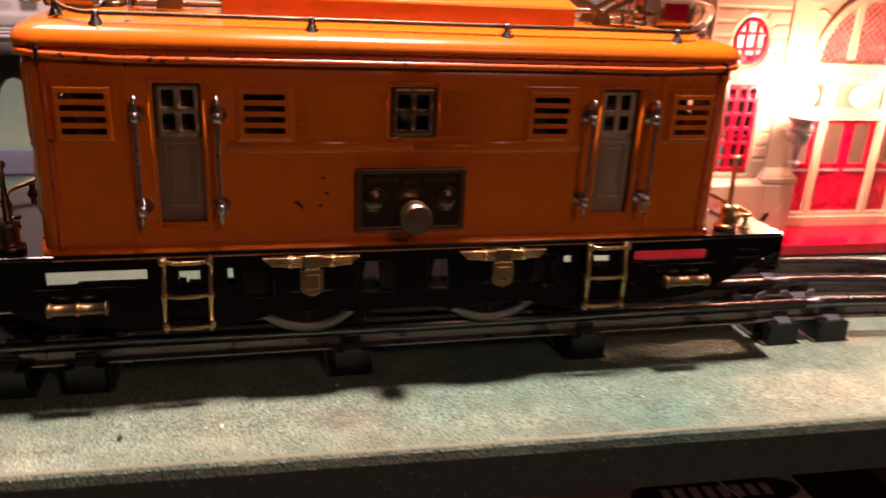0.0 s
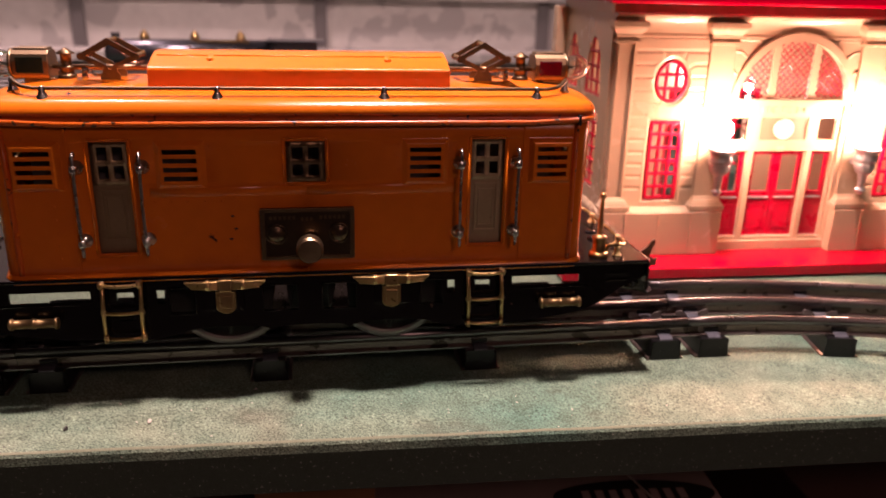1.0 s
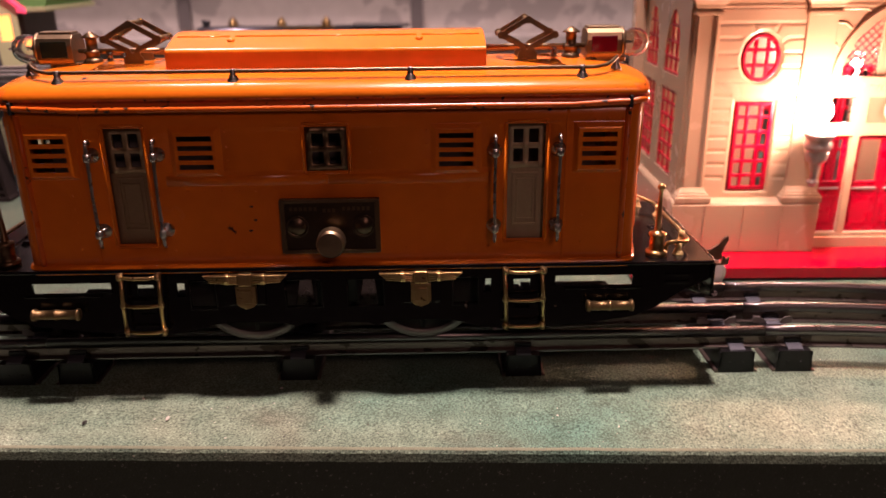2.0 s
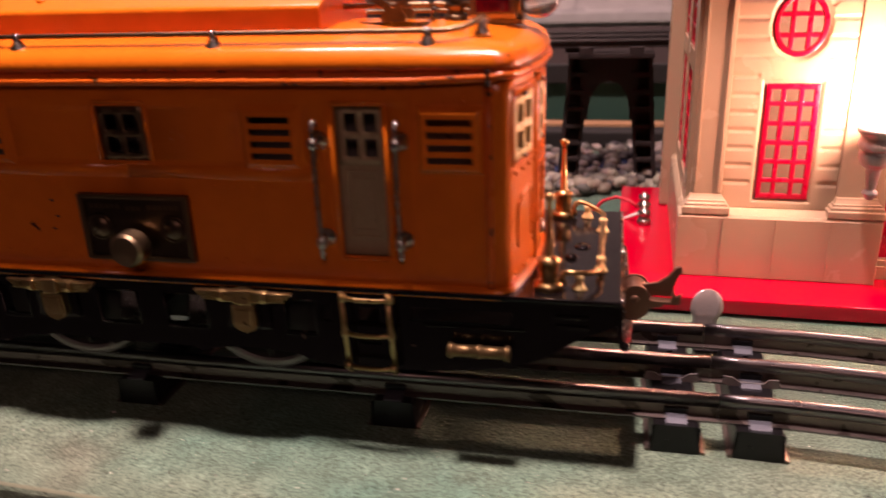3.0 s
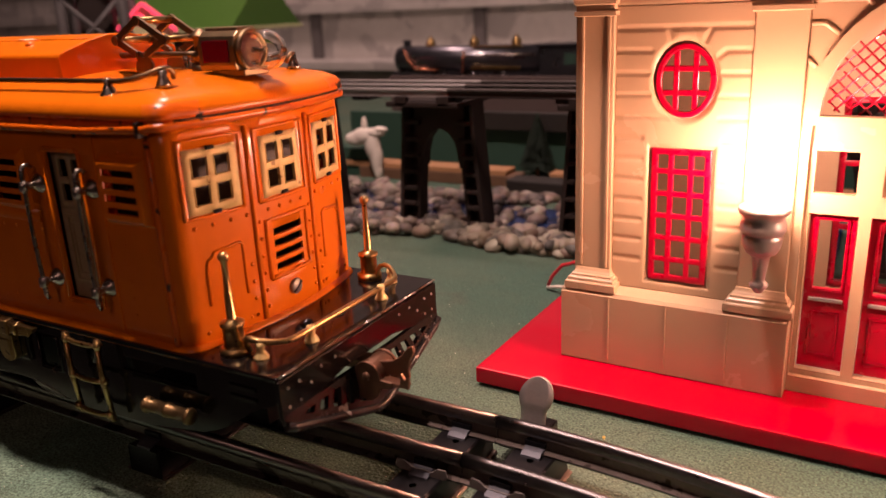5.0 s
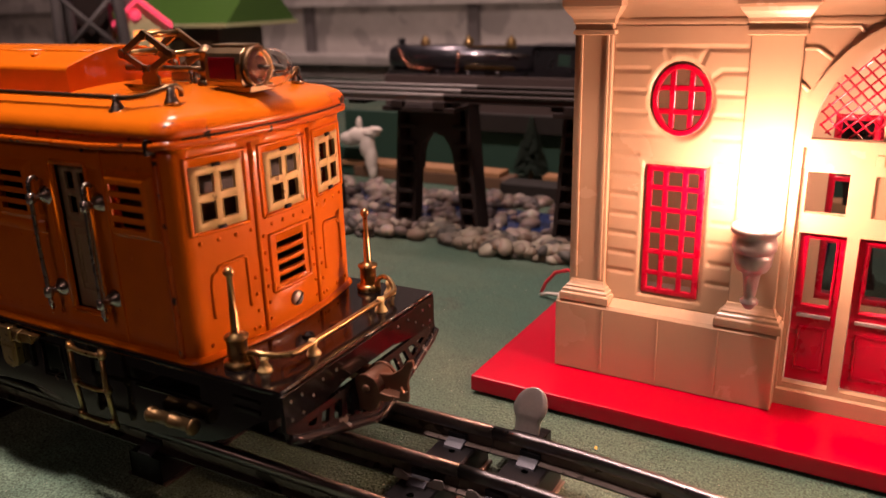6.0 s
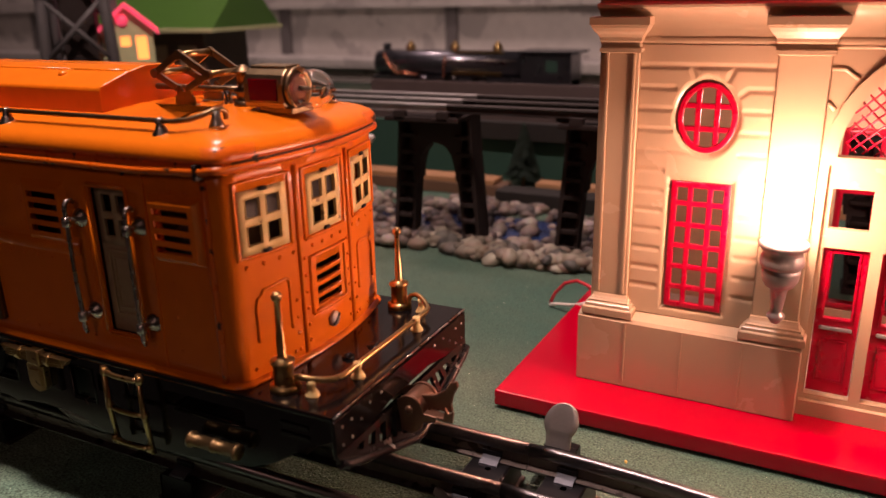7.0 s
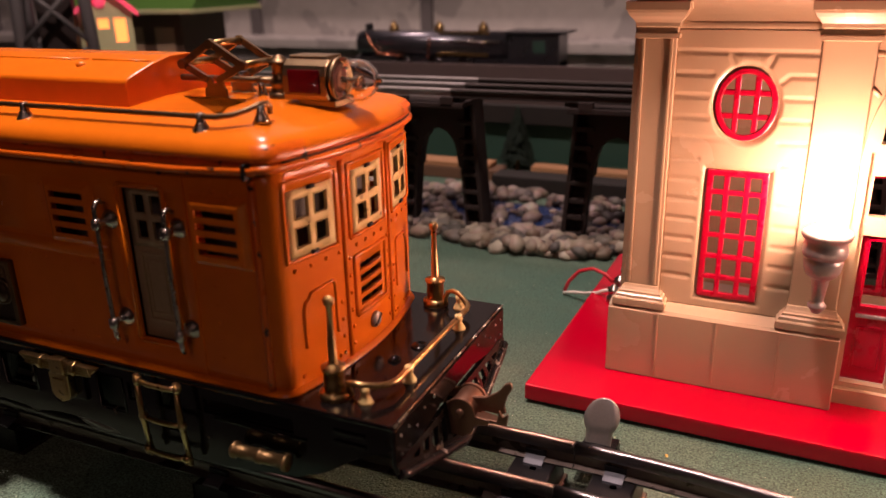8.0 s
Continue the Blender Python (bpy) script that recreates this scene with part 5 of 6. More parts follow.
def station():
    st = thing("toy_station", "cream plastic toy station, red windows, lit torches, red tin base", "toy building", (281.4, 98, 0.6), -1.5)
    base = part("base", shape(box, -139.4, 139.4, -30.0, 124, 0.6, 6.9, 0.8), RED, st, "glossy red tin base with a rolled edge")
    for fx in (-124, 0, 124):
        for fy in (-20, 112):
            part("foot", shape(box, fx - 8, fx + 8, fy - 8, fy + 8, -0.6, 1.4, 0.2), TIE_BLACK, base)
    half, top = 112.0, 147.0
    holes = []
    for q in (-1, 1):
        a, b = sorted((q * 84.5, q * 65))
        holes.append(rect(a - 3, b + 3, 37.4, 89.9))
        holes.append(ellipse(q * 74.6, 109.4, 13.0, 15.2))
    holes.append(rect(-36, 36, 12.5, 96.5))
    holes.append(arch_shape(-34, 34, 99.5, 133))
    bm = bmesh.new()
    holed(bm, [(-half, 7), (half, 7), (half, top), (-half, top)], holes, "xz", 0, 2.4)
    wall = part("front_wall", bm, CREAM, st, "cream moulded front wall with raised courses")
    # side and back walls
    for q in (-1, 1):
        bm = bmesh.new()
        x0, x1 = sorted((q * half, q * (half - 2.4)))
        sh = [arch_shape(14, 44, 98, 132), rect(14, 44, 44, 90), arch_shape(58, 84, 98, 132), rect(58, 84, 44, 90)]
        holed(bm, [(2.4, 7), (94, 7), (94, top), (2.4, top)], sh, "yz", x0, x1)
        side = part("side_wall", bm, CREAM, st)
        for y0, y1 in ((14, 44), (58, 84)):
            for z0, z1, rows in ((44, 90, 6), (98, 132, 4)):
                bm = bmesh.new()
                pane_frame(bm, lambda u, v, d: (q * (half - 0.6 - d), (y0 + y1) / 2 + u, (z0 + z1) / 2 + v), y1 - y0, z1 - z0, 1.5, 1.2, 0.0, rows, 3)
                part("side_window", bm, RED_PLASTIC, side, "red barred window")
        bm = bmesh.new()
        prism(bm, [(q * (half + 2.6), 7), (q * (half + 2.6), 33.2), (q * (half + 2.0), 34.4), (q * (half + 0.6), 36.0), (q * (half + 0.1), 36.0), (q * (half + 0.1), 7)], "xz", -0.1, 96)
        part("side_plinth", bm, CREAM, side, bevel=0.4)
        bm = bmesh.new()
        box(bm, q * (half + 2) - 5, q * (half + 2) + 5, 90, 100, 7, 147, 0.8)
        part("corner_post", bm, CREAM, side)
    bm = bmesh.new()
    holed(bm, [(-half, 7), (half, 7), (half, top), (-half, top)], [rect(-34, 34, 12.5, 94)], "xz", 94, 96.4)
    back = part("back_wall", bm, CREAM, st)
    for x0 in (-34, -17, 0, 17):
        bm = bmesh.new()
        pane_frame(bm, lambda u, v, d: (x0 + 8.5 + u, 95 + d, 53.2 + v), 16.8, 81.4, 2.6, 1.4, 0.0, 3, 1)
        part("back_door", bm, RED_PLASTIC, back, "red barred back door")
    bm = bmesh.new()
    lathe(bm, [(1.2, 0), (1.2, 3), (3.2, 5), (3.6, 8), (2.4, 11), (0.2, 12)], (0, 49, 95), "z", 16)
    inner = part("inside_bulb", bm, GLASS, st, "small clear bulb inside the station")
    inner.visible_shadow = False
    part("lamp_post", shape(tube, [(0, 49, 9), (0, 49, 95)], 1.5, 8), NICKEL, st)
    part("inside_floor", shape(box, -109, 109, 3, 93, 7.2, 9.2), FLOOR_IN, st)
    # plinth with its seams, capped by a sloped ledge
    for q in (-1, 1):
        a, b = sorted((q * 114.8, q * 36.5))
        bm = bmesh.new()
        prism(bm, [(-6.8, 7), (-6.8, 33.2), (-5.8, 34.4), (-1.0, 36.0), (-0.1, 36.0), (-0.1, 7)], "yz", a, b)
        pl = part("plinth", bm, CREAM, wall, bevel=0.4)
        for x in (96.6, 76.1, 55.4):
            part("plinth_seam", shape(box, q * x - 0.35, q * x + 0.35, -7.1, -6.6, 9.5, 33.4, 0.12), CREAM, pl)
        # pilasters
        for c, w in ((104, 6.2), (46.5, 7.6)):
            part("pilaster", shape(box, q * c - w, q * c + w, -2.4 if c > 100 else -1.5, 0.1, 40, 136, 0.5), CREAM, wall)
            part("pilaster_foot", shape(flared, q * c, w, [(34.6, 3.0, -6.5), (34.9, 3.2, -6.7), (37.2, 3.2, -6.7), (37.6, 2.9, -6.4), (37.8, 2.4, -5.9), (38.8, 2.3, -5.8), (39.1, 1.9, -5.4), (39.3, 1.4, -4.9), (40.0, 1.3, -4.8), (40.3, 0.7, -4.0), (41.2, 0.3, -3.2), (42.2, 0.1, -2.6)]), CREAM, wall)
            part("capital", shape(flared, q * c, w, [(130.4, 0.0, -3.2), (130.7, 1.0, -4.2), (132.0, 1.0, -4.2), (132.4, 0.3, -3.5), (134.0, 0.3, -3.5), (134.4, 1.0, -4.2), (135.6, 1.1, -4.3), (136.6, 1.7, -4.9), (137.6, 2.6, -5.8), (138.8, 3.3, -6.5), (139.6, 3.5, -6.7), (139.7, 4.0, -7.2), (142.2, 4.0, -7.2), (142.4, 3.6, -6.8)]), CREAM, wall)
            if c > 100:
                for k in (-1, 1):
                    part("pilaster_bead", shape(box, q * c + k * 4.6 - 0.5, q * c + k * 4.6 + 0.5, -3.1, -2.3, 43, 131, 0.2), CREAM, wall)
        # moulded stone courses, countersunk round the windows
        bm = bmesh.new()
        us, vs = [54.1 + 43.7 * k / 100 for k in range(101)], [36.0 + 97.4 * k / 220 for k in range(221)]
        cells(bm, us, vs, stone_solid, lambda u, v, d: (q * u, stone_relief(u, v) + d, v), 0.4)
        part("stone_relief", bm, CREAM, wall, "moulded stone courses with soft grooves")
        bm = bmesh.new()
        pane_frame(bm, lambda u, v, d: (q * 74.75 + u, d + 0.5, 63.65 + v), 19.9, 46.9, 2.1, 1.8, 0.9, 6, 3)
        part("tall_window", bm, RED_PLASTIC, st, "red tall window with eighteen panes", bevel=0.35)
        bm = bmesh.new()
        holed(bm, ellipse(q * 74.6, 109.4, 9.8, 12.0), [ellipse(q * 74.6, 109.4, 7.9, 10.1)], "xz", -0.1, 1.8)
        for k in (-1, 1):
            box(bm, q * 74.6 + k * 3.1 - 0.95, q * 74.6 + k * 3.1 + 0.95, 0.25, 1.5, 100, 118.8)
            box(bm, q * 74.6 - 8.8, q * 74.6 + 8.8, 0.3, 1.45, 109.4 + k * 3.9 - 0.95, 109.4 + k * 3.9 + 0.95)
        part("oval_window", bm, RED_PLASTIC, st, "red oval window with nine panes", bevel=0.35)
        torch(st, q * 45.5)
    # cornice
    bm = bmesh.new()
    cove = [(0.1, 133.4), (-0.55, 133.7), (-0.65, 134.5), (-0.55, 135.3), (-0.3, 135.8)]
    cove += [(-5.6 + 5.2 * math.cos(radians(v)), 136.4 + 8.6 * math.sin(radians(v))) for v in range(6, 91, 6)] + [(-5.9, 145.2), (-6.1, 146.0), (-5.7, 146.7), (0.1, 146.7)]
    prism(bm, cove, "yz", -half, half)
    part("cornice", bm, CREAM, wall)
    # arched entrance
    bm = bmesh.new()
    ring = arch_shape(-38.5, 38.5, 97.5, 137.5)
    holed(bm, ring, [arch_shape(-34, 34, 99.5, 133)], "xz", -2.2, 0.1)
    part("arch_trim", bm, CREAM, wall)
    for q in (-1, 1):
        for deg, level in ((22, 116.4), (38, 126.4), (54, 133.0)):
            a = radians(deg)
            x0, z0 = 39.2 * math.cos(a), 99.0 + 39.6 * math.sin(a)
            x1 = min(38.7, x0 + (level - z0) / math.tan(a)) if level > z0 else x0
            line = [(q * x0, 0.3, z0), (q * x1, 0.3, level)]
            if x1 < 38:
                line.append((q * 38.7, 0.3, level))
            part("voussoir_line", shape(tube, line, 0.85, 8), CREAM, wall)
    portal = bmesh.new()
    y0, y1 = 2.2, 5.2
    holes2 = [rect(-34.5, -20.5, 14.5, 68.5), rect(20.5, 34.5, 14.5, 68.5), rect(-17, 17, 14.5, 68.5), rect(-34, -22, 75, 88.5), rect(22, 34, 75, 88.5), rect(-15, 15, 75, 88.5)]
    holed(portal, [(-37, 7), (37, 7), (37, 97.6), (-37, 97.6)], holes2, "xz", y0, y1)
    portal_part = part("entrance_screen", portal, CREAM, st, "cream door screen with transom lights")
    for x in (-12.5, 12.5):
        part("arch_mullion", shape(box, x - 2.2, x + 2.2, 0.2, 2.2, 99.5, 132.0, 0.3), CREAM, portal_part)
    bm = bmesh.new()
    k = -80
    while k < 80:
        for s in (-1, 1):
            pts = []
            for i in range(41):
                x = -34 + 68 * i / 40
                z = 99.5 + s * (x - k)
                if 99.5 <= z <= 99.5 + 33 * math.sqrt(max(0, 1 - (x / 34) ** 2)):
                    pts.append((x, 1.4, z))
            if len(pts) > 1:
                tube(bm, [pts[0], pts[-1]], 0.32, 5)
        k += 4
    part("arch_lattice", bm, RED_PLASTIC, portal_part, "red diamond lattice in the arch")
    bm = bmesh.new()
    for i, (x, w, h) in enumerate(((-14.5, 2.4, 3.6), (-11, 1.2, 3.6), (-7.4, 2.6, 3.6), (-1.5, 2.4, 3.6), (3.0, 2.2, 3.6), (7.4, 2.2, 3.6), (12, 2.6, 3.6))):
        box(bm, x - w / 2, x + w / 2, 1.7, 2.3, 91.4, 91.4 + h, 0.2)
    part("raised_sign_marks", bm, CREAM, portal_part, "raised cream marks over the doors")
    for x0, x1 in ((-34.2, -20.8), (-16.8, -0.2), (0.2, 16.8), (20.8, 34.2)):
        bm = bmesh.new()
        grid = [rect(x0 + 2.6, x1 - 2.6, 43, 66)]
        holed(bm, [(x0, 14.8), (x1, 14.8), (x1, 68.2), (x0, 68.2)], grid, "xz", 5.2, 6.4)
        door = part("entrance_door", bm, RED_PLASTIC, st, "red panelled door with a tall glass light")
        bm = bmesh.new()
        for e0, e1, f0, f1 in ((x0 + 2.2, x0 + 3.2, 19, 35), (x1 - 3.2, x1 - 2.2, 19, 35), (x0 + 2.2, x1 - 2.2, 19, 20), (x0 + 2.2, x1 - 2.2, 34, 35)):
            box(bm, e0, e1, 4.95, 5.4, f0, f1, 0.4)
        for e0, e1, f0, f1 in ((x0 + 1.8, x0 + 2.6, 42, 67), (x1 - 2.6, x1 - 1.8, 42, 67), (x0 + 1.8, x1 - 1.8, 42, 42.9), (x0 + 1.8, x1 - 1.8, 66, 67)):
            box(bm, e0, e1, 4.6, 5.4, f0, f1, 0.15)
        part("door_moulding", bm, RED_PLASTIC, door)
        part("push_bar", shape(box, x0 + 1.6, x1 - 1.6, 4.0, 5.3, 38.6, 39.8, 0.3), SILVER, door, "silver push bar")
    bm = bmesh.new()
    lathe(bm, [(6.0, 0.4), (6.2, -0.6), (5.4, -1.0), (5.2, -0.4), (0.2, -0.4)], (0, 2.6, 81.8), "y", 24)
    box(bm, -0.4, 0.4, 1.6, 2.0, 81.4, 85.6)
    part("clock", bm, material("clock_face", (0.75, 0.66, 0.50), 0.4), st, "round pale clock over the doors")
    # tan darkened so that the recess shade sits in the panel's colour
    part("clock_panel", shape(box, -15, 15, 3.0, 3.8, 75, 88.5), material("shaded_tan_panel", (0.24, 0.14, 0.085), 0.6), portal_part)
    # roof
    bm = bmesh.new()
    prism(bm, [(-1.0, 152.4), (-9.6, 151.6), (-11.4, 152.0), (-11.8, 153.4), (-11.2, 158), (46, 192), (50, 192), (104, 160), (106, 158), (106, 152.4)], "yz", -118, 118)
    part("roof", bm, RED, st, "red tin roof with a deep eave", bevel=0.6)
    part("frieze", shape(box, -half - 0.5, half + 0.5, -1.2, 96, 146.4, 152.6, 0.2), CREAM, st, "plain cream frieze under the roof")
    # terminals at the back corner of the base
    for k, y in enumerate((58, 70, 84)):
        bm = bmesh.new()
        lathe(bm, [(3.4, 0), (3.4, 2.4), (1.3, 2.6), (1.3, 4.0), (2.9, 4.2), (2.9, 6.8), (1.3, 7.0), (1.2, 8.4), (0.2, 8.6)], (-127, y, 7), "z", 14)
        part("terminal", bm, NICKEL, st, "nickel thumb-nut terminal")


def torch(st, x):
    bm = bmesh.new()
    lathe(bm, [(0.3, 45.2), (1.3, 45.6), (1.9, 46.6), (2.8, 47.6), (2.9, 48.3), (2.3, 49.0), (1.7, 49.5), (1.85, 50.4), (2.7, 57.4), (3.4, 58.0), (4.6, 58.8), (5.5, 60.6), (5.95, 63.2), (5.9, 64.4), (5.5, 64.8), (6.2, 65.2), (6.7, 66.2), (6.75, 67.6), (6.3, 69.2), (6.0, 70.4), (7.3, 71.5), (7.7, 72.5), (7.5, 73.3), (6.6, 73.9), (5.2, 74.3), (4.9, 75.2), (3.6, 75.5), (3.5, 77.4), (0.4, 77.8)], (x, -13.5, 0), "z", 28)
    t = part("torch_lamp", bm, SILVER, st, "silver torch lamp with a lit white bulb")
    part("torch_bracket", shape(box, x - 1.6, x + 1.6, -13, -1, 61.5, 64.5, 0.4), SILVER, t)
    bm = bmesh.new()
    prof = [(2.4, 77.6), (2.6, 79.4)] + [(4.8 * math.sin(a), 84.6 - 5.2 * math.cos(a)) for a in (math.pi * (0.22 + 0.78 * k / 12) for k in range(13))]
    lathe(bm, prof, (x, -13.5, 0), "z", 20)
    b = part("torch_bulb", bm, BULB, t, "glowing round bulb")
    b.visible_shadow = False


station()


def wires():
    bm = bmesh.new()
    tube(bm, [(153, 170, 13), (149, 173, 15), (142, 176, 16), (135, 178, 13), (130, 178, 7), (128, 177, 2.0)], 0.9, 6)
    tagged(part("red_wire", bm, WIRE_RED), "red lead from the station terminal to the board", "wire")
    bm = bmesh.new()
    tube(bm, [(153, 162, 12), (147, 166, 8), (140, 170, 5), (133, 174, 3), (128, 176, 1.2)], 0.9, 6)
    tagged(part("white_wire", bm, WIRE_WHITE), "white lead from the station terminal to the board", "wire")


wires()


# ---- the far side of the layout ----
WAY = [(-1100, 232), (-500, 243), (-100, 253), (31, 256), (200, 260), (330, 262), (480, 266)]


def way_points(step=14):
    pts = []
    for i in range(len(WAY) - 1):
        p0, p1, p2, p3 = (Vector(WAY[max(0, min(len(WAY) - 1, k))]) for k in (i - 1, i, i + 1, i + 2))
        n = max(2, int((p2 - p1).length / step))
        for k in range(n):
            t = k / n
            pts.append(0.5 * (2 * p1 + (p2 - p0) * t + (2 * p0 - 5 * p1 + 4 * p2 - p3) * t * t + (3 * p1 - p0 - 3 * p2 + p3) * t ** 3))
    return pts


def elevated_track():
    t = thing("elevated_track", "raised three-rail tinplate track on a dark deck", "toy track")
    pts = way_points()
    norm = [Vector((-(b - a).y, (b - a).x)).normalized() for a, b in zip(pts, pts[1:])]
    norm.append(norm[-1])

    def strip(sec, low=-1200, high=600):
        bm = bmesh.new()
        rows = [[bm.verts.new((p.x + n.x * a, p.y + n.y * a, z)) for a, z in sec] for p, n in zip(pts, norm) if low <= p.x <= high]
        for a, b in zip(rows, rows[1:]):
            for k in range(len(sec)):
                bm.faces.new((a[k], b[k], b[(k + 1) % len(sec)], a[(k + 1) % len(sec)]))
        bm.faces.new(rows[0])
        bm.faces.new(rows[-1][::-1])
        return bm
    for off in (-23, 0, 23):
        sec = [(off + a, 84.0 + (z - 6.2) * 0.6) for a, z in RAIL]
        # rails are paler up to the near pier and darker beyond it
        part("rail", strip(sec, -1200, 46), PALE_STEEL, t, "pale rail, left run")
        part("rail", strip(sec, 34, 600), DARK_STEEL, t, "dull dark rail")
    first = None
    for p, n in zip(pts[::5], norm[::5]):
        ang = math.degrees(math.atan2(-n.x, n.y))
        if first is None:
            first = part("tie", shape(box, -6, 6, -25, 25, 83.6, 85.8), TIE_BLACK, t, "", (p.x, p.y, 0), ang)
        else:
            again(first, t, (p.x, p.y, 0), ang)


elevated_track()


def trestle(x, y, turn):
    """A cast pier: two ribbed splayed legs joined by an arch."""
    t = thing("trestle_pier", "black arched trestle pier under the raised track", "trestle", (x, y, 0), turn, group="trestle piers")
    arch = [(-16.4, 41), (-12.6, 41), (-11.8, 50), (-9.6, 57.5), (-5.6, 62.7), (0, 64.7), (5.6, 62.7), (9.6, 57.5), (11.8, 50), (12.6, 41), (16.4, 41), (17.2, 81), (-17.2, 81)]
    part("arch", shape(prism, arch, "xz", -4.5, 4.5), TRESTLE, t)
    for s in (-1, 1):
        leg = bmesh.new()
        prism(leg, [(s * 18, 0), (s * 29.6, 0), (s * 24.4, 65), (s * 23.6, 81), (s * 12.6, 81), (s * 13.4, 54)], "xz", 2.4, 3.6)
        prism(leg, [(s * 17.4, 0), (s * 19.6, 0), (s * 15.4, 54), (s * 13.2, 54)], "xz", -5, 5)
        prism(leg, [(s * 28.0, 0), (s * 30.4, 0), (s * 25.0, 65), (s * 24.0, 81), (s * 21.8, 81), (s * 22.6, 65)], "xz", -7.8, 7.8)
        part("leg", leg, TRESTLE, t)
        for z in (6.5, 17, 27, 37.5, 48, 58, 68.5):
            cx = s * (23.8 - 0.09 * z)
            part("rib", shape(box, cx - 5.0, cx + 5.0, -7.4, 7.4, z - 1.3, z + 1.3, 0.4), TRESTLE, t)
        part("foot", shape(box, s * 24 - 7.6, s * 24 + 7.6, -9, 9, 0, 3, 0.5), TRESTLE, t)
        part("rail_clip", shape(box, s * 14 - 4, s * 14 + 4, -26, -22, 80.6, 86.6, 0.6), TRESTLE, t)
    part("cap", shape(box, -24, 24, -26, 26, 80.2, 83.2, 0.6), TRESTLE, t)
    return t


def trestles():
    first = trestle(28.5, 254, 1.2)
    for k in (-7, -6, -5, -4, -3, -2, -1, 1, 2, 3):
        copy_thing(first, pose((28.5 + 107 * k) * U, (254 + 2.7 * k) * U, 0, 0, 0, 1.2))


trestles()


def stones():
    """River pebbles along the creek, each one a stone of its own."""
    bed = thing("pebble_creek", "creek of loose grey and tan pebbles with blue painted water", "pebbles")
    bm = bmesh.new()
    prism(bm, [(-330, 262), (-60, 262), (40, 250), (130, 246), (250, 270), (250, 330), (130, 316), (0, 318), (-120, 330), (-330, 330)], "xy", 0.3, 1.2)
    part("painted_water", bm, WATER, bed)
    def pebble_paint(name, joined):
        """Grey, tan and pale stones; each stone takes its own tone."""
        m = bpy.data.materials.new(name)
        m.use_nodes = True
        nt = m.node_tree
        b = nt.nodes["Principled BSDF"]
        ramp = nt.nodes.new("ShaderNodeValToRGB")
        cols = [(0.0, (0.05, 0.045, 0.046)), (0.3, (0.13, 0.112, 0.104)), (0.55, (0.24, 0.18, 0.14)), (0.75, (0.42, 0.36, 0.31)), (1.0, (0.16, 0.115, 0.09))]
        while len(ramp.color_ramp.elements) < len(cols):
            ramp.color_ramp.elements.new(0.5)
        for el, (p, c) in zip(ramp.color_ramp.elements, cols):
            el.position, el.color = p, c + (1,)
        if joined:
            nt.links.new(nt.nodes.new("ShaderNodeNewGeometry").outputs["Random Per Island"], ramp.inputs[0])
        else:
            nt.links.new(nt.nodes.new("ShaderNodeObjectInfo").outputs["Random"], ramp.inputs[0])
        nz, mx, co = nt.nodes.new("ShaderNodeTexNoise"), nt.nodes.new("ShaderNodeMix"), nt.nodes.new("ShaderNodeTexCoord")
        nz.inputs["Scale"].default_value = 180
        mx.data_type, mx.blend_type = "RGBA", "MULTIPLY"
        mx.inputs[0].default_value = 0.5
        nt.links.new(co.outputs["Object"], nz.inputs["Vector"])
        nt.links.new(ramp.outputs[0], mx.inputs[6])
        nt.links.new(nz.outputs[1], mx.inputs[7])
        nt.links.new(mx.outputs[2], b.inputs["Base Color"])
        b.inputs["Roughness"].default_value = 0.6
        return m
    single, many = pebble_paint("pebble", False), pebble_paint("pebble_bed", True)
    rng = random.Random(11)
    kinds = []
    for k in range(8):
        bm = bmesh.new()
        bmesh.ops.create_icosphere(bm, subdivisions=2 if k < 4 else 1, radius=1.0)
        for v in bm.verts:
            v.co *= 1 + 0.22 * noise.noise(v.co * 1.3 + Vector((k * 7, 0, 0)))
            v.co.x *= 1.25
            v.co.z *= 0.72
        for f in bm.faces:
            f.smooth = True
        bmesh.ops.scale(bm, vec=(U, U, U), verts=bm.verts)
        me = bpy.data.meshes.new("pebble")
        bm.to_mesh(me)
        bm.free()
        me.materials.append(single)
        kinds.append(me)
    verts, faces, near = [], [], 0
    for k in range(1250):
        x = rng.uniform(-170, 232)
        front = 228 + 6 * math.sin(x * 0.05) + (0 if x < 130 else (x - 130) * 0.2)
        band = rng.random()
        y = front + (rng.uniform(0, 26) if band < 0.5 else rng.uniform(26, 116))
        if 262 < y < 292 and rng.random() < 0.35:
            continue
        if x > 138 and y < 240:
            continue
        r = rng.uniform(2.8, 6.0)
        place = Vector((x, y, r * 0.5 + (rng.uniform(0, 4) if band < 0.3 else 0))) * U
        turn = Euler((rng.uniform(-0.4, 0.4), rng.uniform(-0.4, 0.4), rng.uniform(0, 6.28)))
        size = Vector((r, r * rng.uniform(0.8, 1.1), r))
        if x > 20 and y < 256 and near < 300:
            near += 1
            o = bpy.data.objects.new("pebble", kinds[k % 8])
            scene.collection.objects.link(o)
            o.parent = bed
            o.scale, o.location, o.rotation_euler = size, place, turn
        else:
            m = Matrix.LocRotScale(place, turn, size)
            first = len(verts)
            verts += [m @ v.co for v in kinds[k % 8].vertices]
            faces += [[first + i for i in p.vertices] for p in kinds[k % 8].polygons]
    me = bpy.data.meshes.new("pebbles")
    me.from_pydata(verts, [], faces)
    me.polygons.foreach_set("use_smooth", [True] * len(faces))
    me.materials.append(many)
    rest = new("pebble_bed", me)
    rest.parent = bed
    tagged(rest, "loose grey and tan pebbles", kind="stuff")


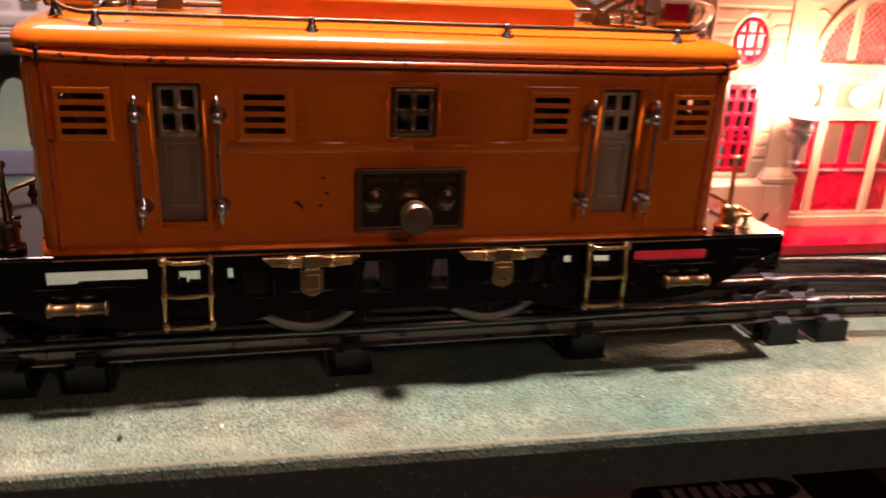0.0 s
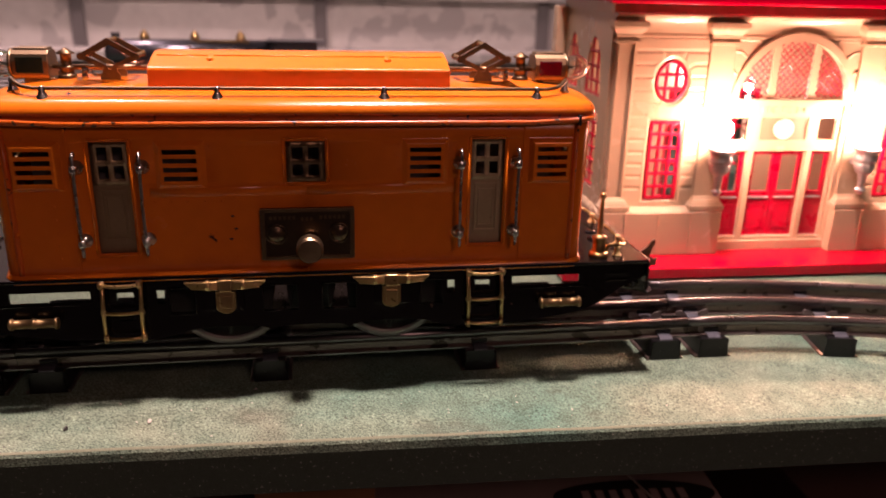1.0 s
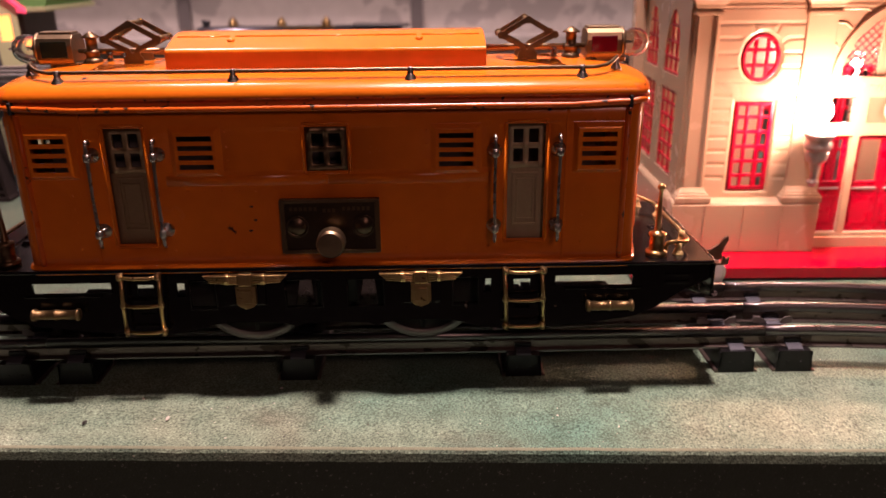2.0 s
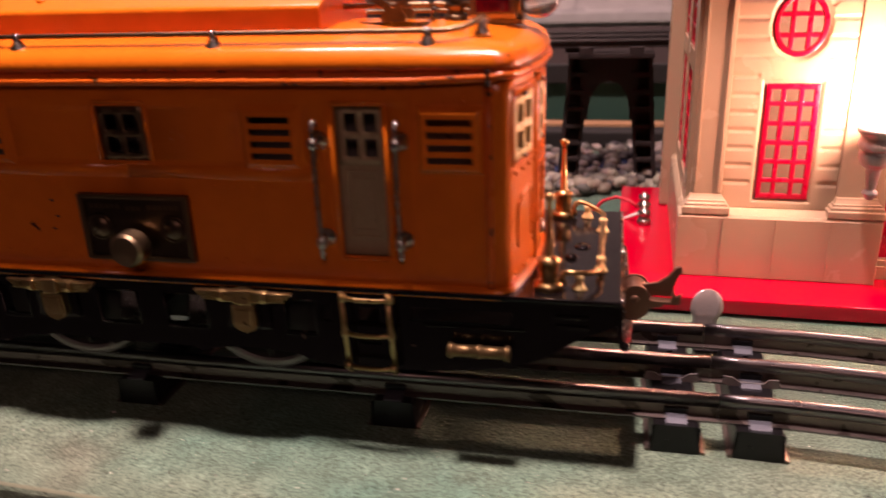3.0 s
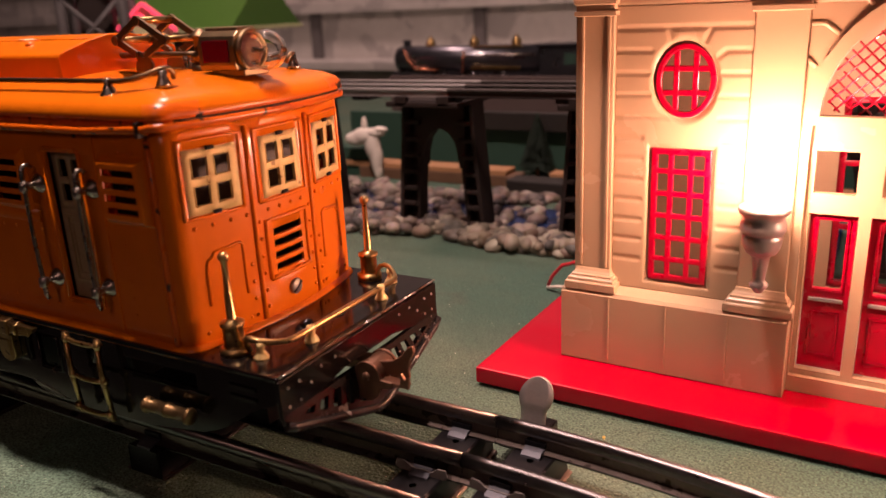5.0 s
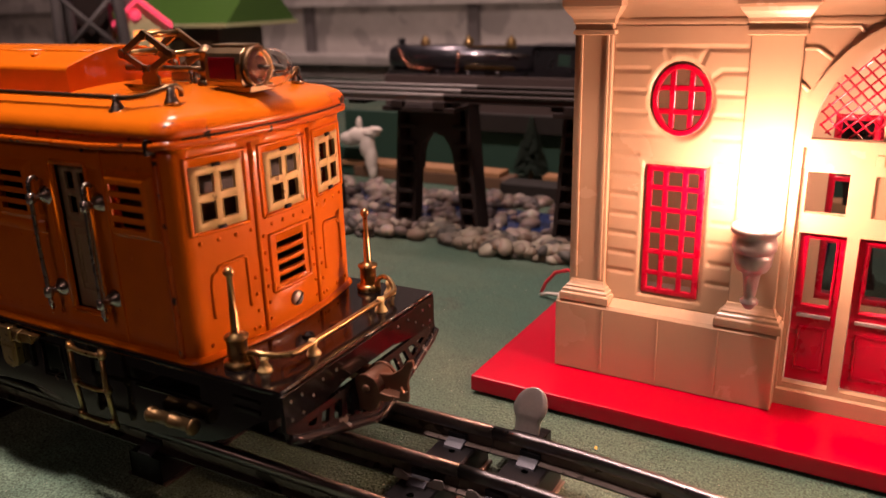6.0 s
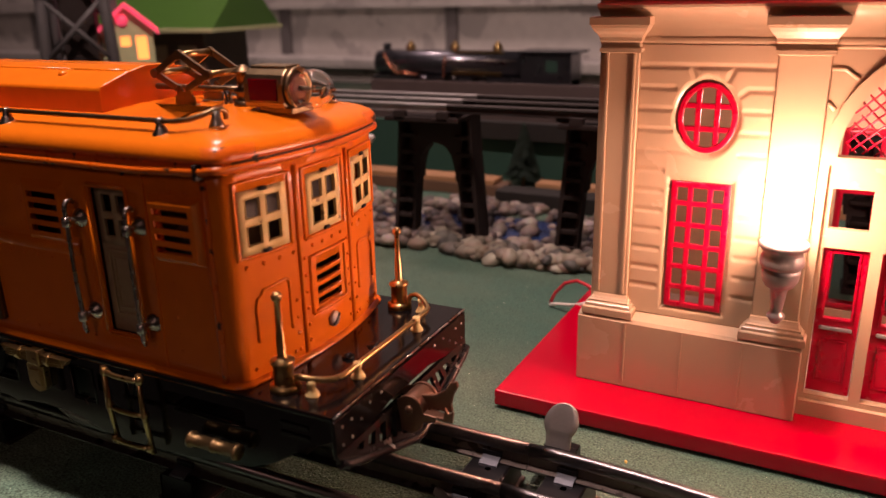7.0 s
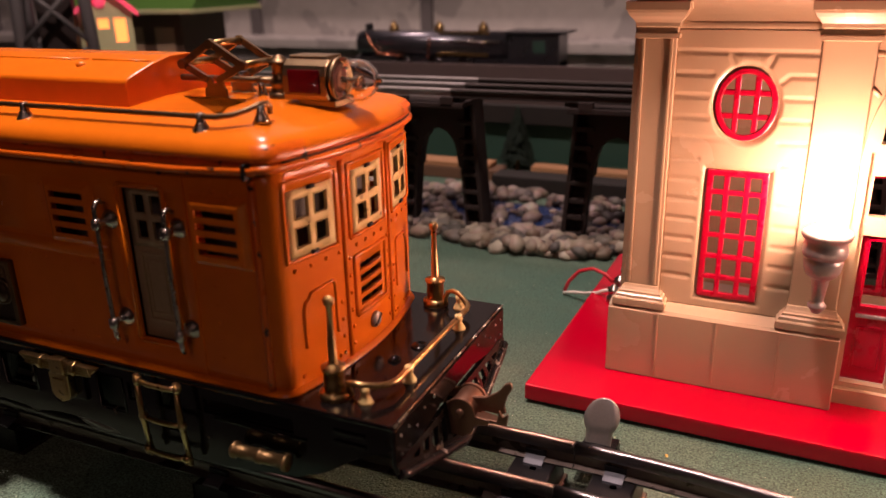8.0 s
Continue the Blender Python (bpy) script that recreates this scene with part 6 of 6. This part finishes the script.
def back_shelf():
    tagged(part("back_board", shape(box, -170, 520, 430, 437, 0, 46, 1), GREEN_WALL), "dark green upright board behind the creek", "board")
    tagged(part("dark_beam", shape(box, -44, 520, 422, 429, 35, 50, 1), DARK), "black beam fixed along the green board", "beam")
    shelf = thing("raised_shelf", "dark brown raised shelf carrying a black locomotive", "shelf")
    part("shelf_board", shape(box, -196, 420, 545, 640, 26, 50, 1.5), GIRDER, shelf)
    part("front_lip", shape(box, -196, 420, 541, 544.8, 26, 67, 0.8), GIRDER, shelf)
    for x in (-180, 60, 320):
        tagged(part("shelf_post", shape(box, x - 9, x + 9, 580, 600, 0, 26, 1), TRESTLE), "black post under the shelf", "post", group="shelf posts")
    tagged(part("wood_strip", shape(box, -160, 16, 370, 388, 9, 13, 0.6), WOOD), "raw wooden strip lying on a low brown block", "wood strip")
    tagged(part("wood_strip", shape(box, 40, 330, 398, 412, 0, 7, 0.6), WOOD), "raw wooden strip lying on the board", "wood strip")


back_shelf()


def far_locomotive():
    t = thing("black_locomotive", "black toy steam locomotive with brass domes on a raised shelf", "toy train", (-98, 596, 48.6))
    bm = bmesh.new()
    box(bm, -120, 108, -14, 14, 7, 19, 1)
    part("running_board", bm, LOCO_BLACK, t)
    bm = bmesh.new()
    lathe(bm, [(4, -119), (13, -118), (14.5, -113), (14.5, 58), (4, 59)], (0, 0, 31), "x", 24)
    part("boiler", bm, LOCO_BLACK, t, "gloss black boiler")
    for z0, y0, z1 in ((43.0, -9.0, 44.2), (22.0, -15.2, 23.6)):
        part("brass_strip", shape(box, -22, 34, y0 - 0.8, y0 + 0.8, z0 - 0.6, z1 + 0.6, 0.3), BRASS, t, "thin brass strip along the boiler")
    bm = bmesh.new()
    box(bm, 56, 108, -17, 17, 10, 44, 1)
    box(bm, 52, 116, -20, 20, 44, 46.5, 1)
    cab = part("cab", bm, LOCO_BLACK, t)
    for s in (-1, 1):
        part("cab_window", shape(box, 66, 78, s * 17 - 0.4, s * 17 + 0.4, 26, 37, 0.3), LOCO_BLACK, cab)
        part("cab_window", shape(box, 82, 94, s * 17 - 0.4, s * 17 + 0.4, 26, 37, 0.3), GREEN_WALL, cab)
    for x in (-78, -25, 24):
        b = bmesh.new()
        lathe(b, [(6, -3), (5.4, 1), (5.2, 4), (4, 7), (1.8, 8.4), (1.6, 10), (0.3, 10.4)], (x, 0, 44.5), "z", 16)
        part("dome", b, BRASS, t, "polished brass dome")
    b = bmesh.new()
    lathe(b, [(5, -4), (4, 0), (4.4, 6), (5.2, 7), (3, 7.2)], (-108, 0, 44.5), "z", 14)
    part("chimney", b, LOCO_BLACK, t)
    copper = material("copper", (0.75, 0.32, 0.20), 0.25, 1.0)
    for s in (-1, 1):
        part("copper_pipe", shape(tube, [(-106, s * 12, 42), (-99, s * 15.5, 32), (-90, s * 15.5, 22), (-62, s * 15.5, 21)], 1.4, 6), copper, t, "bright copper pipe")
        part("copper_pipe", shape(tube, [(-30, s * 14.8, 40), (-32, s * 16, 18)], 1.1, 6), copper, t, "bright copper pipe")
    for s in (-1, 1):
        part("handrail", shape(tube, [(-30, s * 15.4, 36), (50, s * 15.4, 36)], 0.9, 6), NICKEL, t)
    for x in (-60, -25, 10):
        for s in (-1, 1):
            b = bmesh.new()
            lathe(b, [(2, -1.5), (10, -1.5), (10, 1.5), (2, 1.5)], (x, s * 13, 11.6), "y", 20)
            part("wheel", b, BLACK, t)


far_locomotive()
stones()


def lit_house():
    t = thing("lit_house", "pale green tin toy house with glowing windows and red eaves", "toy building", (-308, 330, 0), 46)
    bm = bmesh.new()
    sec = [(-20, 0), (20, 0), (20, 128), (0, 146), (-20, 128)]
    lights = ((-17, -10, 102, 122), (-6, 2, 115, 123), (6, 15, 104, 123))
    holed(bm, sec, [rect(*v) for v in lights], "xz", -25, -23.6)
    part("front_wall", bm, HOUSE, t)
    part("house_body", shape(prism, [(-20, 0), (20, 0), (20, 127.6), (0, 145.6), (-20, 127.6)], "xz", -21, 30), HOUSE, t)
    for v in lights:
        part("lit_window", shape(box, v[0], v[1], -23.4, -22.6, v[2], v[3]), WARM_WINDOW, t, "glowing orange window")
    # the slopes glow by their own material; no lamp stands inside
    for s in (-1, 1):
        part("roof_slope", shape(prism, [(0, 146), (s * 25, 123.5), (s * 25, 127.5), (0, 150)], "xz", -31, 33), PINK, t, "red roof slope with a glow put into its material")
    part("gable_lamp", shape(lathe, [(0.3, -2), (4, -1.4), (5, 0), (4, 1.4), (0.3, 2)], (-3, -26, 136), "y", 14), PINK, t, "round pink lamp in the gable")
    g = thing("green_roof_house", "brown tin building with a wide green roof", "toy building", (-392, 470, 0))
    bm = bmesh.new()
    box(bm, -58, 62, -26, 40, 0, 120, 0.8)
    part("house_body", bm, material("brown_tin", (0.09, 0.05, 0.035), 0.5, var=0.2), g)
    bm = bmesh.new()
    prism(bm, [(-44, 124), (60, 124), (10, 176)], "yz", -84, 92)
    part("roof", bm, GREEN_ROOF, g, "smooth green painted roof")
    part("eave", shape(box, -86, 94, -48, 62, 120, 124, 0.6), HOUSE, g)
    tan = material("tan_tin", (0.36, 0.25, 0.17), 0.5, var=0.2)
    for x in (-40, 0, 40):
        part("wall_panel", shape(box, x - 12, x + 12, -26.6, -25.8, 30, 106), tan, g)


lit_house()


def signal_tower():
    t = thing("lattice_tower", "dark grey steel lattice tower", "toy tower", (-312, 286, 0), 40)
    for sx in (-1, 1):
        for sy in (-1, 1):
            part("leg", shape(tube, [(sx * 30, sy * 24, 0), (sx * 18, sy * 14, 260)], 5, 6), TOWER_GREY, t)
    part("core", shape(box, -13, 13, -10, 10, 0, 262, 1), TRESTLE, t)
    for k in range(5):
        z0, z1 = 10 + 48 * k, 58 + 48 * k
        for sy in (-1, 1):
            for w in (-1, 1):
                part("brace", shape(tube, [(w * (-30 + z0 * 0.046), sy * 22, z0), (w * (30 - z1 * 0.046), sy * 20, z1)], 2.2, 6), TOWER_GREY, t)


signal_tower()


def figurine():
    """A small white animal figure beside a dark green block."""
    tagged(part("green_block", shape(box, -165, -113, 372, 392, 0, 24, 1.5), GREEN_WALL), "dark green block standing on the board", "block")
    t = thing("white_figurine", "white toy animal figure beside a dark green block", "figurine", (-98, 364, 0))
    bm = bmesh.new()
    for at, r in (((-19, 0, 33), (11, 5, 6)), ((-11, 0, 36), (11, 6, 7)), ((-1, 0, 39), (11, 4.5, 4)), ((6, -1, 42), (7, 3, 2.6)), ((-10, 0, 45), (2.6, 2.6, 7)), ((-3, 0, 28), (7, 5.5, 12)), ((0, 0, 18), (5.5, 5, 14)), ((1, 0, 8), (4, 4, 9))):
        bmesh.ops.create_uvsphere(bm, u_segments=14, v_segments=10, radius=1, matrix=Matrix.Translation(at) @ Matrix.Diagonal((*r, 1)))
    for f in bm.faces:
        f.smooth = True
    part("figure", bm, WIRE_WHITE, t)


figurine()


def small_tree():
    t = thing("bottle_brush_tree", "dark green bottle-brush tree on the board", "toy tree", (24, 414, 0))
    bm = bmesh.new()
    rng = random.Random(5)
    for k in range(800):
        z = 6 + 44 * (k / 800) ** 0.85
        r = 15 * (1 - (z - 8) / 44) * rng.uniform(0.75, 1.1) + 0.8
        a = rng.uniform(0, 6.283)
        tube(bm, [(0, 0, z + 2), (r * math.cos(a), r * math.sin(a), z - 1.5)], [1.0, 0.45], 4)
    part("bristles", bm, DARK_GREEN, t)
    part("trunk", shape(tube, [(0, 0, 0), (0, 0, 50)], [1.6, 0.5], 8), WOOD, t)
    tagged(part("wood_block", shape(box, -120, 24, 369, 389, 0, 9, 1), material("brown_wood_block", (0.13, 0.07, 0.04), 0.6, var=0.3, scale=14)), "low brown wooden block behind the creek", "block")
    tagged(part("black_block", shape(box, 27, 230, 346, 366, 0, 12, 1), DARK), "low black block behind the creek", "block")


small_tree()


# ---- below the board ----
def carton():
    t = thing("carton", "pale printed cardboard carton on the shelf under the board", "carton", (130, 60, -190), -4)
    part("box", shape(box, -98, 91, -105, 130, 0, 90, 1.2), BOX_CARD, t)
    oval = [(44 + 45 * math.cos(2 * math.pi * k / 40), -47 + 12.5 * math.sin(2 * math.pi * k / 40)) for k in range(40)]
    logo = part("printed_oval", shape(prism, oval, "xy", 90.0, 90.4), PRINT, t, "black printed oval with pale bars")
    for k in range(8):
        part("printed_bar", shape(box, 15 + 7.6 * k, 19.4 + 7.6 * k, -51.5, -43.0, 90.4, 90.7), BOX_CARD, logo)
    part("flap_seam", shape(box, -97, 90, 20, 21, 90.0, 90.3), BROWN_CARD, t)
    tagged(part("brown_board", shape(box, -380, 24, -55, 200, -190, -106, 1.5), BROWN_CARD), "flat brown cardboard box beside the carton", "carton")
    tagged(part("black_strip", shape(box, -82, 10, -20, 12, -106, -103, 0.8), PRINT), "flat black strip lying on the brown box", "strip")
    tagged(part("brown_board", shape(box, 268, 560, -60, 200, -190, -104, 1.5), BROWN_CARD), "flat brown cardboard box beside the carton", "carton")
    bm = bmesh.new()
    tube(bm, [(168, 70, -97), (172, 30, -99), (180, 0, -99.2), (193, -40, -99.2), (202, -70, -110)], 0.5, 6)
    tagged(part("string", bm, WIRE_WHITE), "thin pale string lying across the carton", "string")
    tagged(part("under_shelf", shape(box, -900, 900, -70, 300, -198, -190, 1), WOOD), "wooden shelf under the board", "shelf")


carton()
